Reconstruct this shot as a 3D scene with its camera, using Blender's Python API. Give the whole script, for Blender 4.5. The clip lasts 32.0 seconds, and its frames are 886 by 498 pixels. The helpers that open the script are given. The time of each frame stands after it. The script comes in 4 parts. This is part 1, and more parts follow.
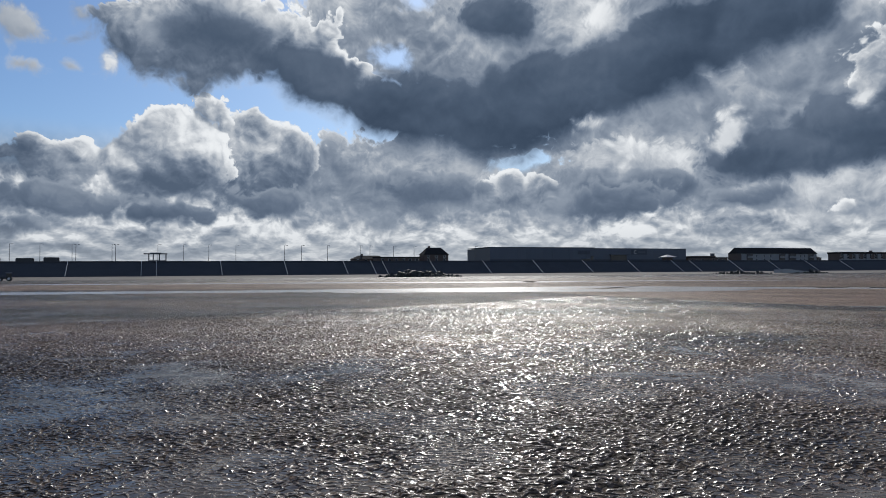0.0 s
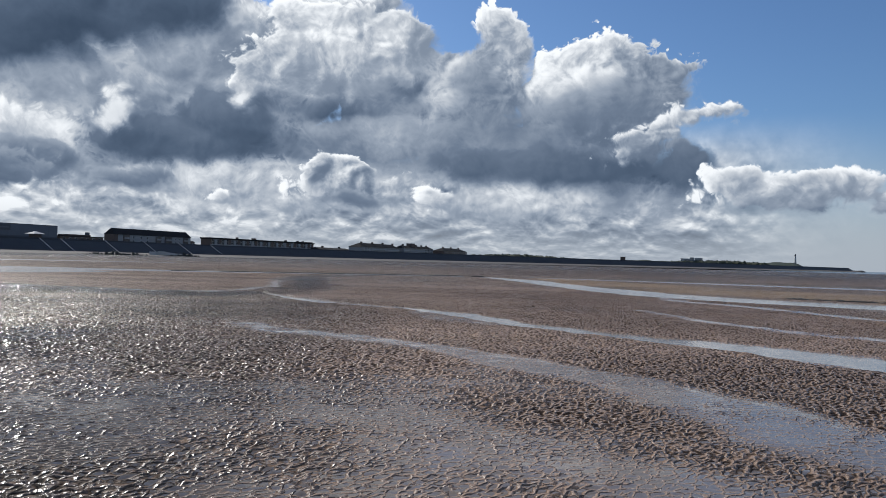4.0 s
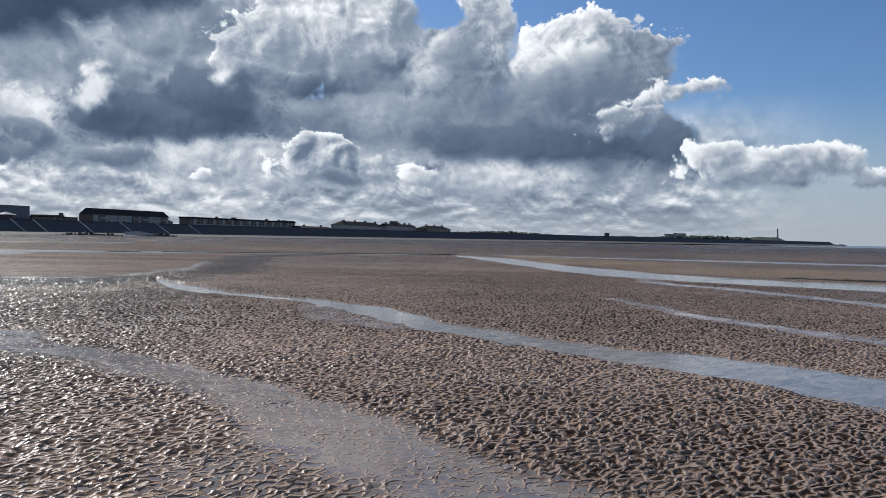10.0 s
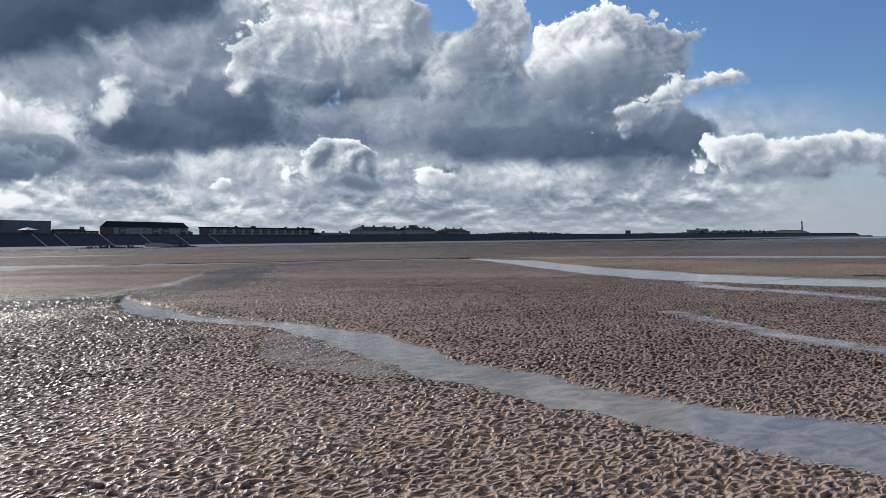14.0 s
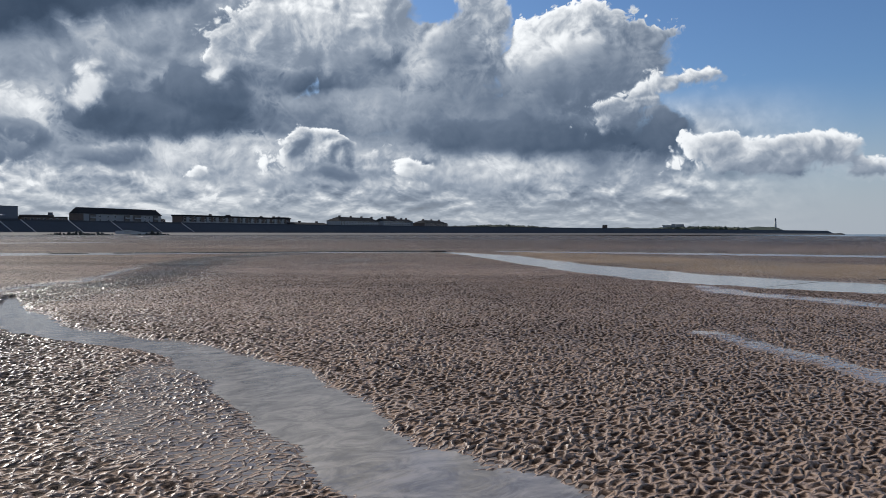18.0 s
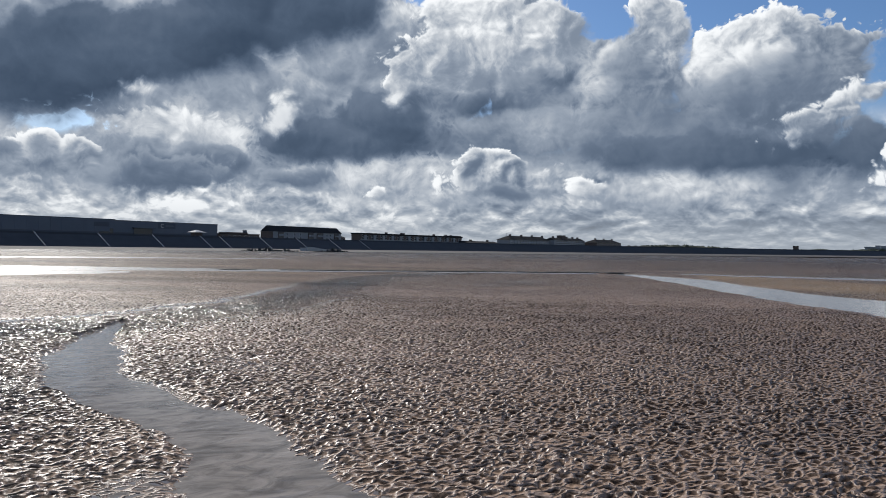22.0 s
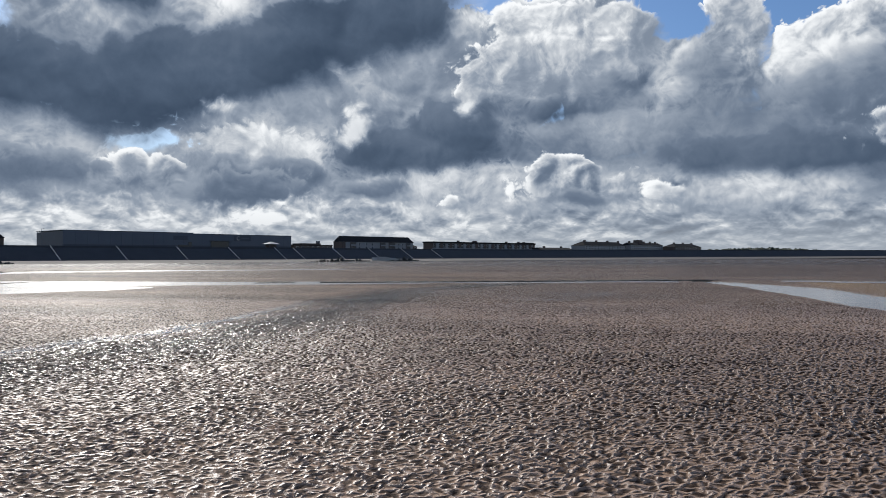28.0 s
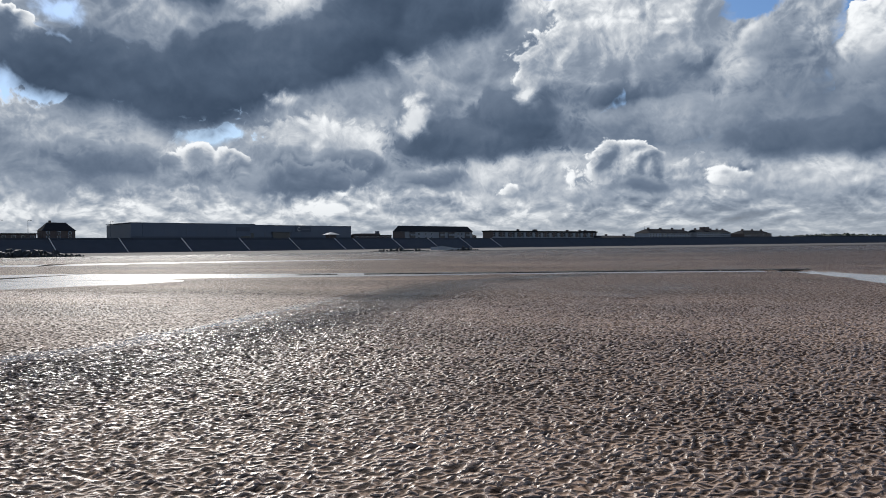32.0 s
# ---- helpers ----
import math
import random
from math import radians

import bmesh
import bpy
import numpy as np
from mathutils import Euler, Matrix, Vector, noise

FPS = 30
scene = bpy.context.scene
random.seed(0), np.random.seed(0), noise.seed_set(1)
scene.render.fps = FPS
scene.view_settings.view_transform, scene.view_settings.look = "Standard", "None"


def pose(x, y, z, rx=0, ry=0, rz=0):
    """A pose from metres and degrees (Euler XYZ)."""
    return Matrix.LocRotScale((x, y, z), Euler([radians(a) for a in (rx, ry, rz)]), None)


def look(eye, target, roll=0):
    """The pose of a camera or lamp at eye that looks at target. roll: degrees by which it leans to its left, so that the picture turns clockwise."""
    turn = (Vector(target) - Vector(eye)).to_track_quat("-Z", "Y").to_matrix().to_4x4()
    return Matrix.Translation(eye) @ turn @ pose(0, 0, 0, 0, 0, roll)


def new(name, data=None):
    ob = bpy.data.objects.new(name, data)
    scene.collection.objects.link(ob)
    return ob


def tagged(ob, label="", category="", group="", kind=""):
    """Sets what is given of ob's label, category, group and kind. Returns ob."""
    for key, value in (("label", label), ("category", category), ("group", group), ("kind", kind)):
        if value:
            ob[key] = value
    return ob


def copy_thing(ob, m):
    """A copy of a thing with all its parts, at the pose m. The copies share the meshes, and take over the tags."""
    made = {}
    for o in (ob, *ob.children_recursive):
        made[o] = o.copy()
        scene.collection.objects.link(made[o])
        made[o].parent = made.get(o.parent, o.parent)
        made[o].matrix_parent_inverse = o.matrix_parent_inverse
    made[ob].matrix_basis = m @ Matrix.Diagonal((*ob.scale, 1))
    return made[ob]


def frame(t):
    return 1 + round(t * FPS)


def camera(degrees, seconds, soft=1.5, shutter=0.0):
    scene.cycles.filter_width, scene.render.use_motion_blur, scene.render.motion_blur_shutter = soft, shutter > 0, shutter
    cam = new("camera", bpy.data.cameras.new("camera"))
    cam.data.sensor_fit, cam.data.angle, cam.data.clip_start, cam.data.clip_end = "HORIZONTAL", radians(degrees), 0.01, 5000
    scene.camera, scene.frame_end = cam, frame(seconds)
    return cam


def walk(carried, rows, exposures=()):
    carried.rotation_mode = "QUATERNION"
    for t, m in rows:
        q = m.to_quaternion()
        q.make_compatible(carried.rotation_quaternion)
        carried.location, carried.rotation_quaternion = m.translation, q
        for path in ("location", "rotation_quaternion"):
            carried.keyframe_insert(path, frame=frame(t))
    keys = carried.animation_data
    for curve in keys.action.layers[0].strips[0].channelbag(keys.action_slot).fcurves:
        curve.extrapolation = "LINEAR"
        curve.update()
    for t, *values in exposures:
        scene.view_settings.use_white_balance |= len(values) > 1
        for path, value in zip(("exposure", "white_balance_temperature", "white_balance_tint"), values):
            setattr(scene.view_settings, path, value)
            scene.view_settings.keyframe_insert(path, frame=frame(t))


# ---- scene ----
# ---------------------------------------------------------------- camera
PATH = [
    (0.0, pose(0.000, 0.000, 1.605, 91.882, 0.461, 0.198)),
    (0.5, pose(0.359, 0.394, 1.617, 91.970, -0.762, -5.296)),
    (1.0, pose(0.708, 0.790, 1.620, 91.748, 0.038, -12.498)),
    (1.5, pose(1.104, 1.142, 1.585, 91.394, 0.042, -21.556)),
    (2.0, pose(1.517, 1.458, 1.592, 91.350, -1.045, -30.801)),
    (2.5, pose(1.909, 1.782, 1.598, 91.110, -0.224, -37.119)),
    (3.0, pose(2.321, 2.106, 1.598, 90.641, -0.644, -39.117)),
    (3.5, pose(2.740, 2.418, 1.589, 90.784, -1.650, -41.561)),
    (4.0, pose(3.158, 2.695, 1.580, 90.877, -1.474, -45.016)),
    (4.5, pose(3.599, 2.911, 1.602, 90.358, -1.131, -45.488)),
    (6.5, pose(5.508, 3.591, 1.622, 89.030, -1.153, -49.210)),
    (7.0, pose(5.997, 3.772, 1.622, 89.048, -0.579, -48.883)),
    (7.5, pose(6.441, 4.015, 1.604, 89.373, -0.270, -47.765)),
    (8.0, pose(6.861, 4.280, 1.598, 89.705, 0.353, -46.383)),
    (8.5, pose(7.298, 4.543, 1.618, 89.834, 0.109, -45.430)),
    (9.0, pose(7.704, 4.828, 1.623, 90.029, 0.160, -48.770)),
    (9.5, pose(8.114, 5.098, 1.600, 89.415, 0.252, -49.394)),
    (10.0, pose(8.511, 5.389, 1.577, 89.180, -0.961, -46.163)),
    (10.5, pose(8.917, 5.684, 1.584, 89.353, -1.221, -44.692)),
    (11.0, pose(9.359, 5.958, 1.582, 87.979, -1.440, -43.447)),
    (11.5, pose(9.752, 6.283, 1.562, 87.608, -1.960, -43.437)),
    (12.0, pose(10.130, 6.623, 1.571, 88.510, -1.190, -44.226)),
    (12.5, pose(10.489, 6.983, 1.597, 88.604, -0.598, -44.017)),
    (13.0, pose(10.819, 7.372, 1.601, 88.712, 0.251, -44.923)),
    (13.5, pose(11.176, 7.745, 1.599, 89.195, 0.860, -45.345)),
    (15.5, pose(12.733, 9.017, 1.569, 89.367, -0.321, -41.243)),
    (16.0, pose(13.134, 9.338, 1.570, 89.910, 0.008, -43.524)),
    (16.5, pose(13.539, 9.665, 1.611, 90.554, -0.708, -45.335)),
    (17.0, pose(13.900, 10.032, 1.632, 90.674, -0.914, -47.005)),
    (17.5, pose(14.257, 10.382, 1.594, 89.517, -0.491, -46.675)),
    (18.0, pose(14.605, 10.763, 1.601, 88.753, -0.119, -46.354)),
    (18.5, pose(14.941, 11.203, 1.620, 89.490, 0.419, -45.095)),
    (19.0, pose(15.288, 11.626, 1.631, 90.039, 0.330, -39.919)),
    (19.5, pose(15.636, 12.038, 1.617, 89.889, 0.995, -35.907)),
    (20.0, pose(16.001, 12.412, 1.586, 89.642, 1.292, -34.566)),
    (20.5, pose(16.374, 12.788, 1.595, 89.782, 0.091, -33.050)),
    (21.0, pose(16.756, 13.195, 1.599, 89.596, 0.338, -32.558)),
    (21.5, pose(17.162, 13.605, 1.604, 89.400, -0.007, -32.733)),
    (22.0, pose(17.533, 14.014, 1.604, 90.122, -0.695, -33.318)),
    (22.5, pose(17.910, 14.374, 1.561, 90.245, -0.194, -33.999)),
    (23.0, pose(18.283, 14.751, 1.556, 90.448, -0.154, -33.149)),
    (23.5, pose(18.652, 15.151, 1.582, 90.549, 0.823, -33.000)),
    (24.0, pose(19.040, 15.541, 1.596, 89.357, 0.183, -34.675)),
    (24.5, pose(19.361, 15.930, 1.604, 89.864, -0.155, -34.259)),
    (25.0, pose(19.684, 16.279, 1.598, 91.001, 0.637, -32.433)),
    (25.5, pose(20.053, 16.637, 1.620, 90.926, 0.739, -30.280)),
    (27.5, pose(21.591, 18.201, 1.590, 90.527, 0.447, -29.098)),
    (28.0, pose(21.886, 18.626, 1.608, 90.711, 0.307, -27.642)),
    (28.5, pose(22.139, 19.079, 1.615, 90.995, 0.903, -26.363)),
    (29.0, pose(22.403, 19.518, 1.612, 90.851, 1.072, -24.891)),
    (29.5, pose(22.652, 19.938, 1.584, 90.565, 0.393, -23.316)),
    (30.0, pose(22.931, 20.384, 1.590, 90.321, 0.511, -23.170)),
    (30.5, pose(23.251, 20.826, 1.604, 90.039, 0.283, -22.487)),
    (31.0, pose(23.556, 21.292, 1.616, 89.984, 0.123, -22.338)),
    (31.5, pose(23.894, 21.754, 1.611, 89.977, 0.733, -22.812)),
    (32.0, pose(24.174, 22.184, 1.576, 89.933, 0.760, -23.024)),
]
cam = camera(61.43, 32.0, soft=0.9)
walk(cam, PATH, [(0, -0.22, 6280, 10), (2.0, -0.25, 6280, 10), (3.0, -0.06, 6260, 10), (4.2, 0.0, 6230, 10), (9, 0.0, 6180, 10), (16, -0.03, 6280, 10), (32, -0.05, 6330, 10)])

# ---------------------------------------------------------------- light
SUN_AZ, SUN_EL = 2.2, 31.0          # degrees; azimuth from +y towards +x
sun = new("sun", bpy.data.lights.new("sun", "SUN"))
sun.data.energy, sun.data.angle, sun.data.color = 4.0, radians(0.6), (1.0, 0.95, 0.87)
s_dir = Vector((math.sin(radians(SUN_AZ)) * math.cos(radians(SUN_EL)), math.cos(radians(SUN_AZ)) * math.cos(radians(SUN_EL)), math.sin(radians(SUN_EL))))
sun.matrix_world = look(s_dir * 100, (0, 0, 0))
scene.view_settings.exposure = 0.0


class Nodes:
    """Short hand for building a node tree."""

    def __init__(self, tree):
        self.tree = tree
        tree.nodes.clear()

    def add(self, kind, props=None, **inputs):
        n = self.tree.nodes.new(kind)
        for k, v in (props or {}).items():
            setattr(n, k, v)
        for k, v in inputs.items():
            key = int(k[1:]) if k[0] == "i" and k[1:].isdigit() else k.replace("_", " ")
            self.set(n.inputs[key], v)
        return n

    def set(self, socket, v):
        if isinstance(v, bpy.types.NodeSocket):
            self.tree.links.new(v, socket)
        elif isinstance(v, bpy.types.Node):
            self.tree.links.new(v.outputs[0], socket)
        else:
            if socket.type == "RGBA" and len(v) == 3:
                v = (*v, 1)
            socket.default_value = v

    def math(self, op, a, b=0.0, c=0.0, clamp=False):
        return self.add("ShaderNodeMath", {"operation": op, "use_clamp": clamp}, i0=a, i1=b, i2=c).outputs[0]

    def vec(self, op, a, b=(0, 0, 0), c=(0, 0, 0)):
        n = self.add("ShaderNodeVectorMath", {"operation": op}, i0=a, i1=b, i2=c)
        return n.outputs["Value"] if op in ("LENGTH", "DOT_PRODUCT") else n.outputs[0]

    def mix(self, f, a, b):
        n = self.tree.nodes.new("ShaderNodeMix")
        n.data_type = "RGBA"
        for s, v in ((n.inputs[0], f), (n.inputs[6], a), (n.inputs[7], b)):
            self.set(s, v)
        return n.outputs[2]

    def step(self, v, lo, hi, a=0.0, b=1.0):
        n = self.add("ShaderNodeMapRange", {"interpolation_type": "SMOOTHSTEP"}, i0=v, i1=lo, i2=hi, i3=a, i4=b)
        return n.outputs[0]

    def noise(self, v, scale, detail=4.0, rough=0.55, distortion=0.0, colour=False):
        n = self.add("ShaderNodeTexNoise", {}, Vector=v, Scale=scale, Detail=detail, Roughness=rough, Distortion=distortion)
        return n.outputs[1 if colour else 0]


world = bpy.data.worlds.new("sky")
scene.world = world
world.use_nodes = True
k = Nodes(world.node_tree)
sky = k.add("ShaderNodeTexSky", {"sky_type": "NISHITA", "sun_disc": False, "sun_elevation": radians(SUN_EL), "sun_rotation": radians(SUN_AZ), "air_density": 1.0, "dust_density": 0.6, "ozone_density": 1.5})
way = k.add("ShaderNodeTexCoord").outputs["Generated"]
xyz = k.add("ShaderNodeSeparateXYZ", {}, i0=way)
az = k.math("MULTIPLY", k.math("ARCTAN2", xyz.outputs[0], xyz.outputs[1]), 57.29578)
el = k.math("MULTIPLY", k.math("ARCSINE", xyz.outputs[2]), 57.29578)
flat = k.add("ShaderNodeCombineXYZ", {}, i0=az, i1=el, i2=0.0).outputs[0]
# a short step towards the sun, for the light and shade on the billows
to_sun = k.vec("NORMALIZE", k.vec("SUBTRACT", (SUN_AZ, SUN_EL + 6.0, 0.0), flat))


def billows(v):
    """Heaped cloud, round lump upon lump with sharp folds between: about 0.45 on the whole."""
    bent = k.vec("ADD", v, k.vec("MULTIPLY", k.vec("SUBTRACT", k.noise(v, 0.3, 3.0, 0.5, colour=True), (0.5, 0.5, 0.5)), (2.4, 2.0, 0)))
    total = 0.0
    for size, share in ((0.2, 1.0), (0.47, 0.62), (1.1, 0.34), (2.6, 0.2)):
        n = k.noise(bent, size, 1.0 if size < 2 else 3.0, 0.4)
        total = k.math("MULTIPLY_ADD", k.math("SQRT", k.math("ADD", k.math("POWER", k.math("ABSOLUTE", k.math("MULTIPLY_ADD", n, 2.0, -1.0)), 2.0), 0.006)), share, total)
    return total


heap = billows(flat)
heap_sun = billows(k.vec("ADD", flat, k.vec("MULTIPLY", to_sun, (0.55, 0.55, 0))))
relief = k.math("MULTIPLY", k.math("SUBTRACT", heap, heap_sun), 1.15)
lump = k.math("SUBTRACT", heap, 0.33)
warp = k.vec("MULTIPLY", k.vec("SUBTRACT", k.noise(flat, 0.22, 5.0, 0.55, colour=True), (0.5, 0.5, 0.5)), (3.0, 2.2, 0))
split = k.add("ShaderNodeSeparateXYZ", {}, i0=k.vec("ADD", flat, warp))
# broad light and shade within the masses
body = k.math("SUBTRACT", k.noise(k.vec("MULTIPLY", k.vec("ADD", flat, warp), (0.75, 1.0, 0)), 0.17, 3.0, 0.5), 0.5)

# thin high cover away from the masses that are placed one by one
spread = k.noise(flat, 0.05, 6.0, 0.58, 0.6)
cover = k.math("MULTIPLY", k.step(spread, 0.5, 0.62), k.math("MAXIMUM", k.step(el, 22.0, 30.0), k.math("MAXIMUM", k.step(az, -34.0, -48.0), k.step(az, 92.0, 110.0))))
tone = k.math("MULTIPLY_ADD", relief, 0.3, k.step(spread, 0.5, 0.72, 0.85, 0.35), clamp=True)


def shape(blobs, amp):
    """How deep a point lies in a union of heaped ellipses, in degrees, and how high in its own one.
    Each waits for what came before, which keeps the shader small."""
    acc = high = None
    for a, e, w, h, tilt in blobs:
        at = k.add("ShaderNodeCombineXYZ", {}, i0=split.outputs[0], i1=split.outputs[1], i2=tone if acc is None else acc)
        m = k.add("ShaderNodeMapping", {"vector_type": "TEXTURE"}, Vector=at, Location=(a, e, 0), Rotation=(0, 0, radians(tilt)), Scale=(w, h, 1e6))
        f = k.math("MULTIPLY", k.math("SUBTRACT", 1.0, k.vec("LENGTH", m.outputs[0])), min(w, h))
        up = k.vec("DOT_PRODUCT", m.outputs[0], (max(-0.5, min(0.5, (SUN_AZ - a) / 40)), 0.9, 0))
        if acc is None:
            acc, high = f, up
        else:
            high = k.math("MULTIPLY_ADD", k.step(k.math("SUBTRACT", f, acc), -0.5, 0.5), k.math("SUBTRACT", up, high), high)
            acc = k.math("SMOOTH_MAX", acc, f, 0.5)
    return k.math("MULTIPLY_ADD", lump, 1.8 * amp, acc), high


def mass(what, low, high, rough, soft, amp, blobs):
    """Lay one cloud before those further off: shade from its foot and depth to its lit head and thin rim."""
    global cover, tone
    deep, up = shape(blobs, amp)
    over = k.step(deep, 0.0, k.step(up, 0.3, -0.6, soft, soft + min(1.3, 0.4 * max(b[3] for b in blobs))))
    rim = k.math("MULTIPLY", k.step(deep, 0.75, 0.05, 0.0, 0.6), k.step(up, -0.3, 0.5))
    light = k.math("MULTIPLY_ADD", up, 0.5, k.math("MULTIPLY_ADD", relief, rough, rim))
    light = k.step(k.math("MULTIPLY_ADD", body, 2.2, light), -0.7, 1.05, low, high)
    tone = k.math("MULTIPLY_ADD", over, k.math("SUBTRACT", light, tone), tone)
    cover = k.math("MAXIMUM", cover, over)


def gap(what, soft, amp, blobs):
    """A hole through the clouds laid so far, to the blue behind."""
    global cover
    deep, up = shape(blobs, amp)
    cover = k.math("MULTIPLY", cover, k.math("SUBTRACT", 1.0, k.step(deep, 0.0, soft)))


# low heaps, flatter and closer together towards the horizon
low_at = k.add("ShaderNodeCombineXYZ", {}, i0=k.math("MULTIPLY", az, 0.8), i1=k.math("MULTIPLY", k.math("LOGARITHM", k.math("ADD", k.math("MAXIMUM", el, 0.0), 1.3), 2.718), 5.6), i2=0.0).outputs[0]
low_heap = billows(low_at)
low_light = k.math("SUBTRACT", low_heap, billows(k.vec("ADD", low_at, (0.0, 0.75, 0.0))))
low_cover = k.math("MULTIPLY", k.step(low_heap, 0.0, 0.14), k.math("MULTIPLY", k.step(el, 11.0, 7.0), k.step(az, 76.0, 62.0)))
streaks = k.noise(k.vec("MULTIPLY", low_at, (0.3, 0.9, 0.0)), 0.5, 3.0, 0.55)
low_tone = k.math("MULTIPLY_ADD", low_light, 1.15, k.math("MULTIPLY_ADD", streaks, 0.95, k.step(k.math("ABSOLUTE", k.math("SUBTRACT", az, SUN_AZ)), 55.0, 5.0, 0.1, 0.32)), clamp=True)
tone = k.math("MULTIPLY_ADD", low_cover, k.math("SUBTRACT", low_tone, tone), tone)
cover = k.math("MAXIMUM", cover, low_cover)

mass("pale bank towards the sun", 0.4, 0.95, 1.0, 0.5, 1.8, [(5.0, 17.9, 19.5, 5.6, 0), (-2.9, 7.1, 14.9, 3.9, 0), (20.2, 11.7, 13.7, 8.2, 0), (9.2, 6.5, 11.2, 3.5, 0)])
mass("white tower over the shore", 0.3, 1.0, 1.15, 0.22, 1.5, [(56.6, 11.7, 7.8, 4.6, 0), (48.8, 15.0, 3.2, 4.0, 0), (56.5, 14.6, 3.7, 2.4, 0), (61.6, 13.4, 2.4, 1.8, 0), (43.6, 12.4, 8.9, 4.8, 0), (54.1, 8.0, 10.8, 3.1, 0), (36.2, 16.2, 6.7, 3.5, 0), (40.0, 18.3, 1.6, 1.6, 0), (29.2, 11.6, 8.5, 6.5, 0)])
mass("pale far banks", 0.46, 1.0, 1.0, 0.8, 1.6, [(34.3, 5.4, 18.1, 2.6, 0), (12.9, 7.0, 11.1, 3.0, 0), (53.5, 4.5, 11.5, 2.2, 0)])
mass("grey cloud under the tower", 0.36, 0.76, 0.9, 0.8, 1.2, [(40.6, 8.7, 11.0, 2.7, 0), (50.1, 8.2, 6.3, 3.0, 0)])
gap("blue gaps", 0.9, 0.8, [(-4.2, 16.4, 1.9, 1.1, 0), (-2.0, 20.2, 1.6, 0.9, 0), (6.0, 8.6, 3.5, 0.7, 8)])
gap("blue gaps over the tower", 0.4, 0.9, [(31.6, 18.8, 1.4, 0.9, 0), (45.7, 16.7, 2.2, 1.2, 0), (29.4, 16.8, 1.1, 0.4, 0), (7.6, 8.9, 1.4, 0.4, 0)])
mass("small wisps in the blue", 0.6, 0.85, 0.5, 0.8, 1.0, [(-30.1, 16.6, 1.8, 1.6, -10), (-29.8, 14.1, 1.2, 0.9, 0), (-26.2, 17.8, 1.1, 0.7, 0), (-27.2, 14.3, 0.7, 0.4, 0)])
mass("heaps low in the blue", 0.2, 0.98, 1.0, 0.2, 1.1, [(-28.3, 7.6, 3.6, 1.8, 0), (-29.3, 8.4, 1.8, 1.4, 0), (-26.3, 8.1, 1.7, 1.3, 0)])
mass("heap beside it", 0.2, 1.0, 1.0, 0.2, 1.1, [(-14.4, 8.2, 5.1, 3.6, 0), (-15.2, 10.4, 2.6, 2.0, 0), (-11.7, 9.5, 2.2, 2.0, 0)])
mass("heap with two crowns", 0.24, 1.0, 1.0, 0.18, 1.1, [(-20.4, 8.7, 4.3, 3.8, 0), (-20.1, 11.1, 1.7, 1.6, 0), (-17.4, 11.7, 1.6, 1.4, 0), (-22.6, 7.8, 2.4, 2.9, 0)])
mass("flat cloud under the heaps", 0.2, 0.6, 0.6, 0.4, 1.0, [(-27.6, 5.1, 4.6, 1.4, 0), (-20.7, 4.6, 4.9, 1.0, 0), (-13.6, 5.4, 3.8, 1.3, 0), (-29.6, 3.4, 1.9, 0.7, 0)])
mass("upper cloud with a bright rim", 0.2, 1.0, 0.9, 0.3, 1.6, [(-17.2, 16.8, 8.7, 3.8, 5), (-22.3, 16.8, 3.6, 2.9, 0), (-9.8, 15.2, 6.2, 2.3, -14)])
mass("shade in the upper cloud", 0.14, 0.42, 0.3, 1.4, 1.2, [(-16.4, 17.5, 5.2, 2.3, 0), (-11.1, 15.0, 4.9, 1.8, -15)])
mass("upper cloud on the far side", 0.42, 0.95, 0.9, 0.5, 1.4, [(25.8, 13.9, 5.4, 3.0, 0), (22.5, 12.3, 4.9, 2.6, 0), (29.6, 15.5, 2.7, 2.2, 0)])
mass("grey middle clouds", 0.4, 0.85, 0.8, 0.8, 1.4, [(17.2, 11.9, 4.0, 2.6, 0), (25.4, 14.5, 4.0, 3.3, 0), (24.1, 11.8, 2.7, 1.7, 0)])
mass("white crown", 0.48, 1.06, 1.2, 0.4, 1.4, [(36.2, 14.9, 7.3, 3.4, 10), (31.3, 13.1, 2.6, 2.4, 0), (40.7, 15.6, 3.8, 2.4, 0), (36.2, 17.2, 5.1, 2.0, 0)])
mass("shade under the white crown", 0.08, 0.42, 0.4, 1.0, 1.0, [(36.9, 10.9, 6.5, 1.2, 14), (31.4, 10.0, 3.1, 1.2, 8), (42.3, 13.2, 2.1, 1.3, 30)])
mass("deep grey cloud", 0.08, 0.42, 0.4, 0.9, 1.2, [(27.5, 8.5, 8.1, 2.3, 5), (30.1, 10.6, 3.5, 1.9, 0), (21.4, 7.3, 3.1, 1.1, 0)])
mass("shade in the tower", 0.33, 0.66, 0.8, 1.8, 1.3, [(57.0, 11.5, 7.1, 2.5, 0), (48.9, 10.3, 6.6, 2.7, 0), (46.7, 13.4, 2.7, 1.9, 0), (41.1, 11.5, 4.0, 1.7, 0)])
mass("dark foot of the tower", 0.14, 0.42, 0.4, 1.0, 0.9, [(55.0, 7.0, 10.6, 2.0, -4), (62.8, 7.1, 2.7, 2.2, 0), (48.1, 7.0, 3.9, 1.3, 4)])
mass("bright ear of the tower", 0.36, 0.98, 1.5, 0.3, 1.2, [(60.7, 9.5, 3.9, 1.1, 24), (64.1, 10.6, 3.0, 0.8, 8), (58.9, 9.4, 2.0, 1.0, 0)])
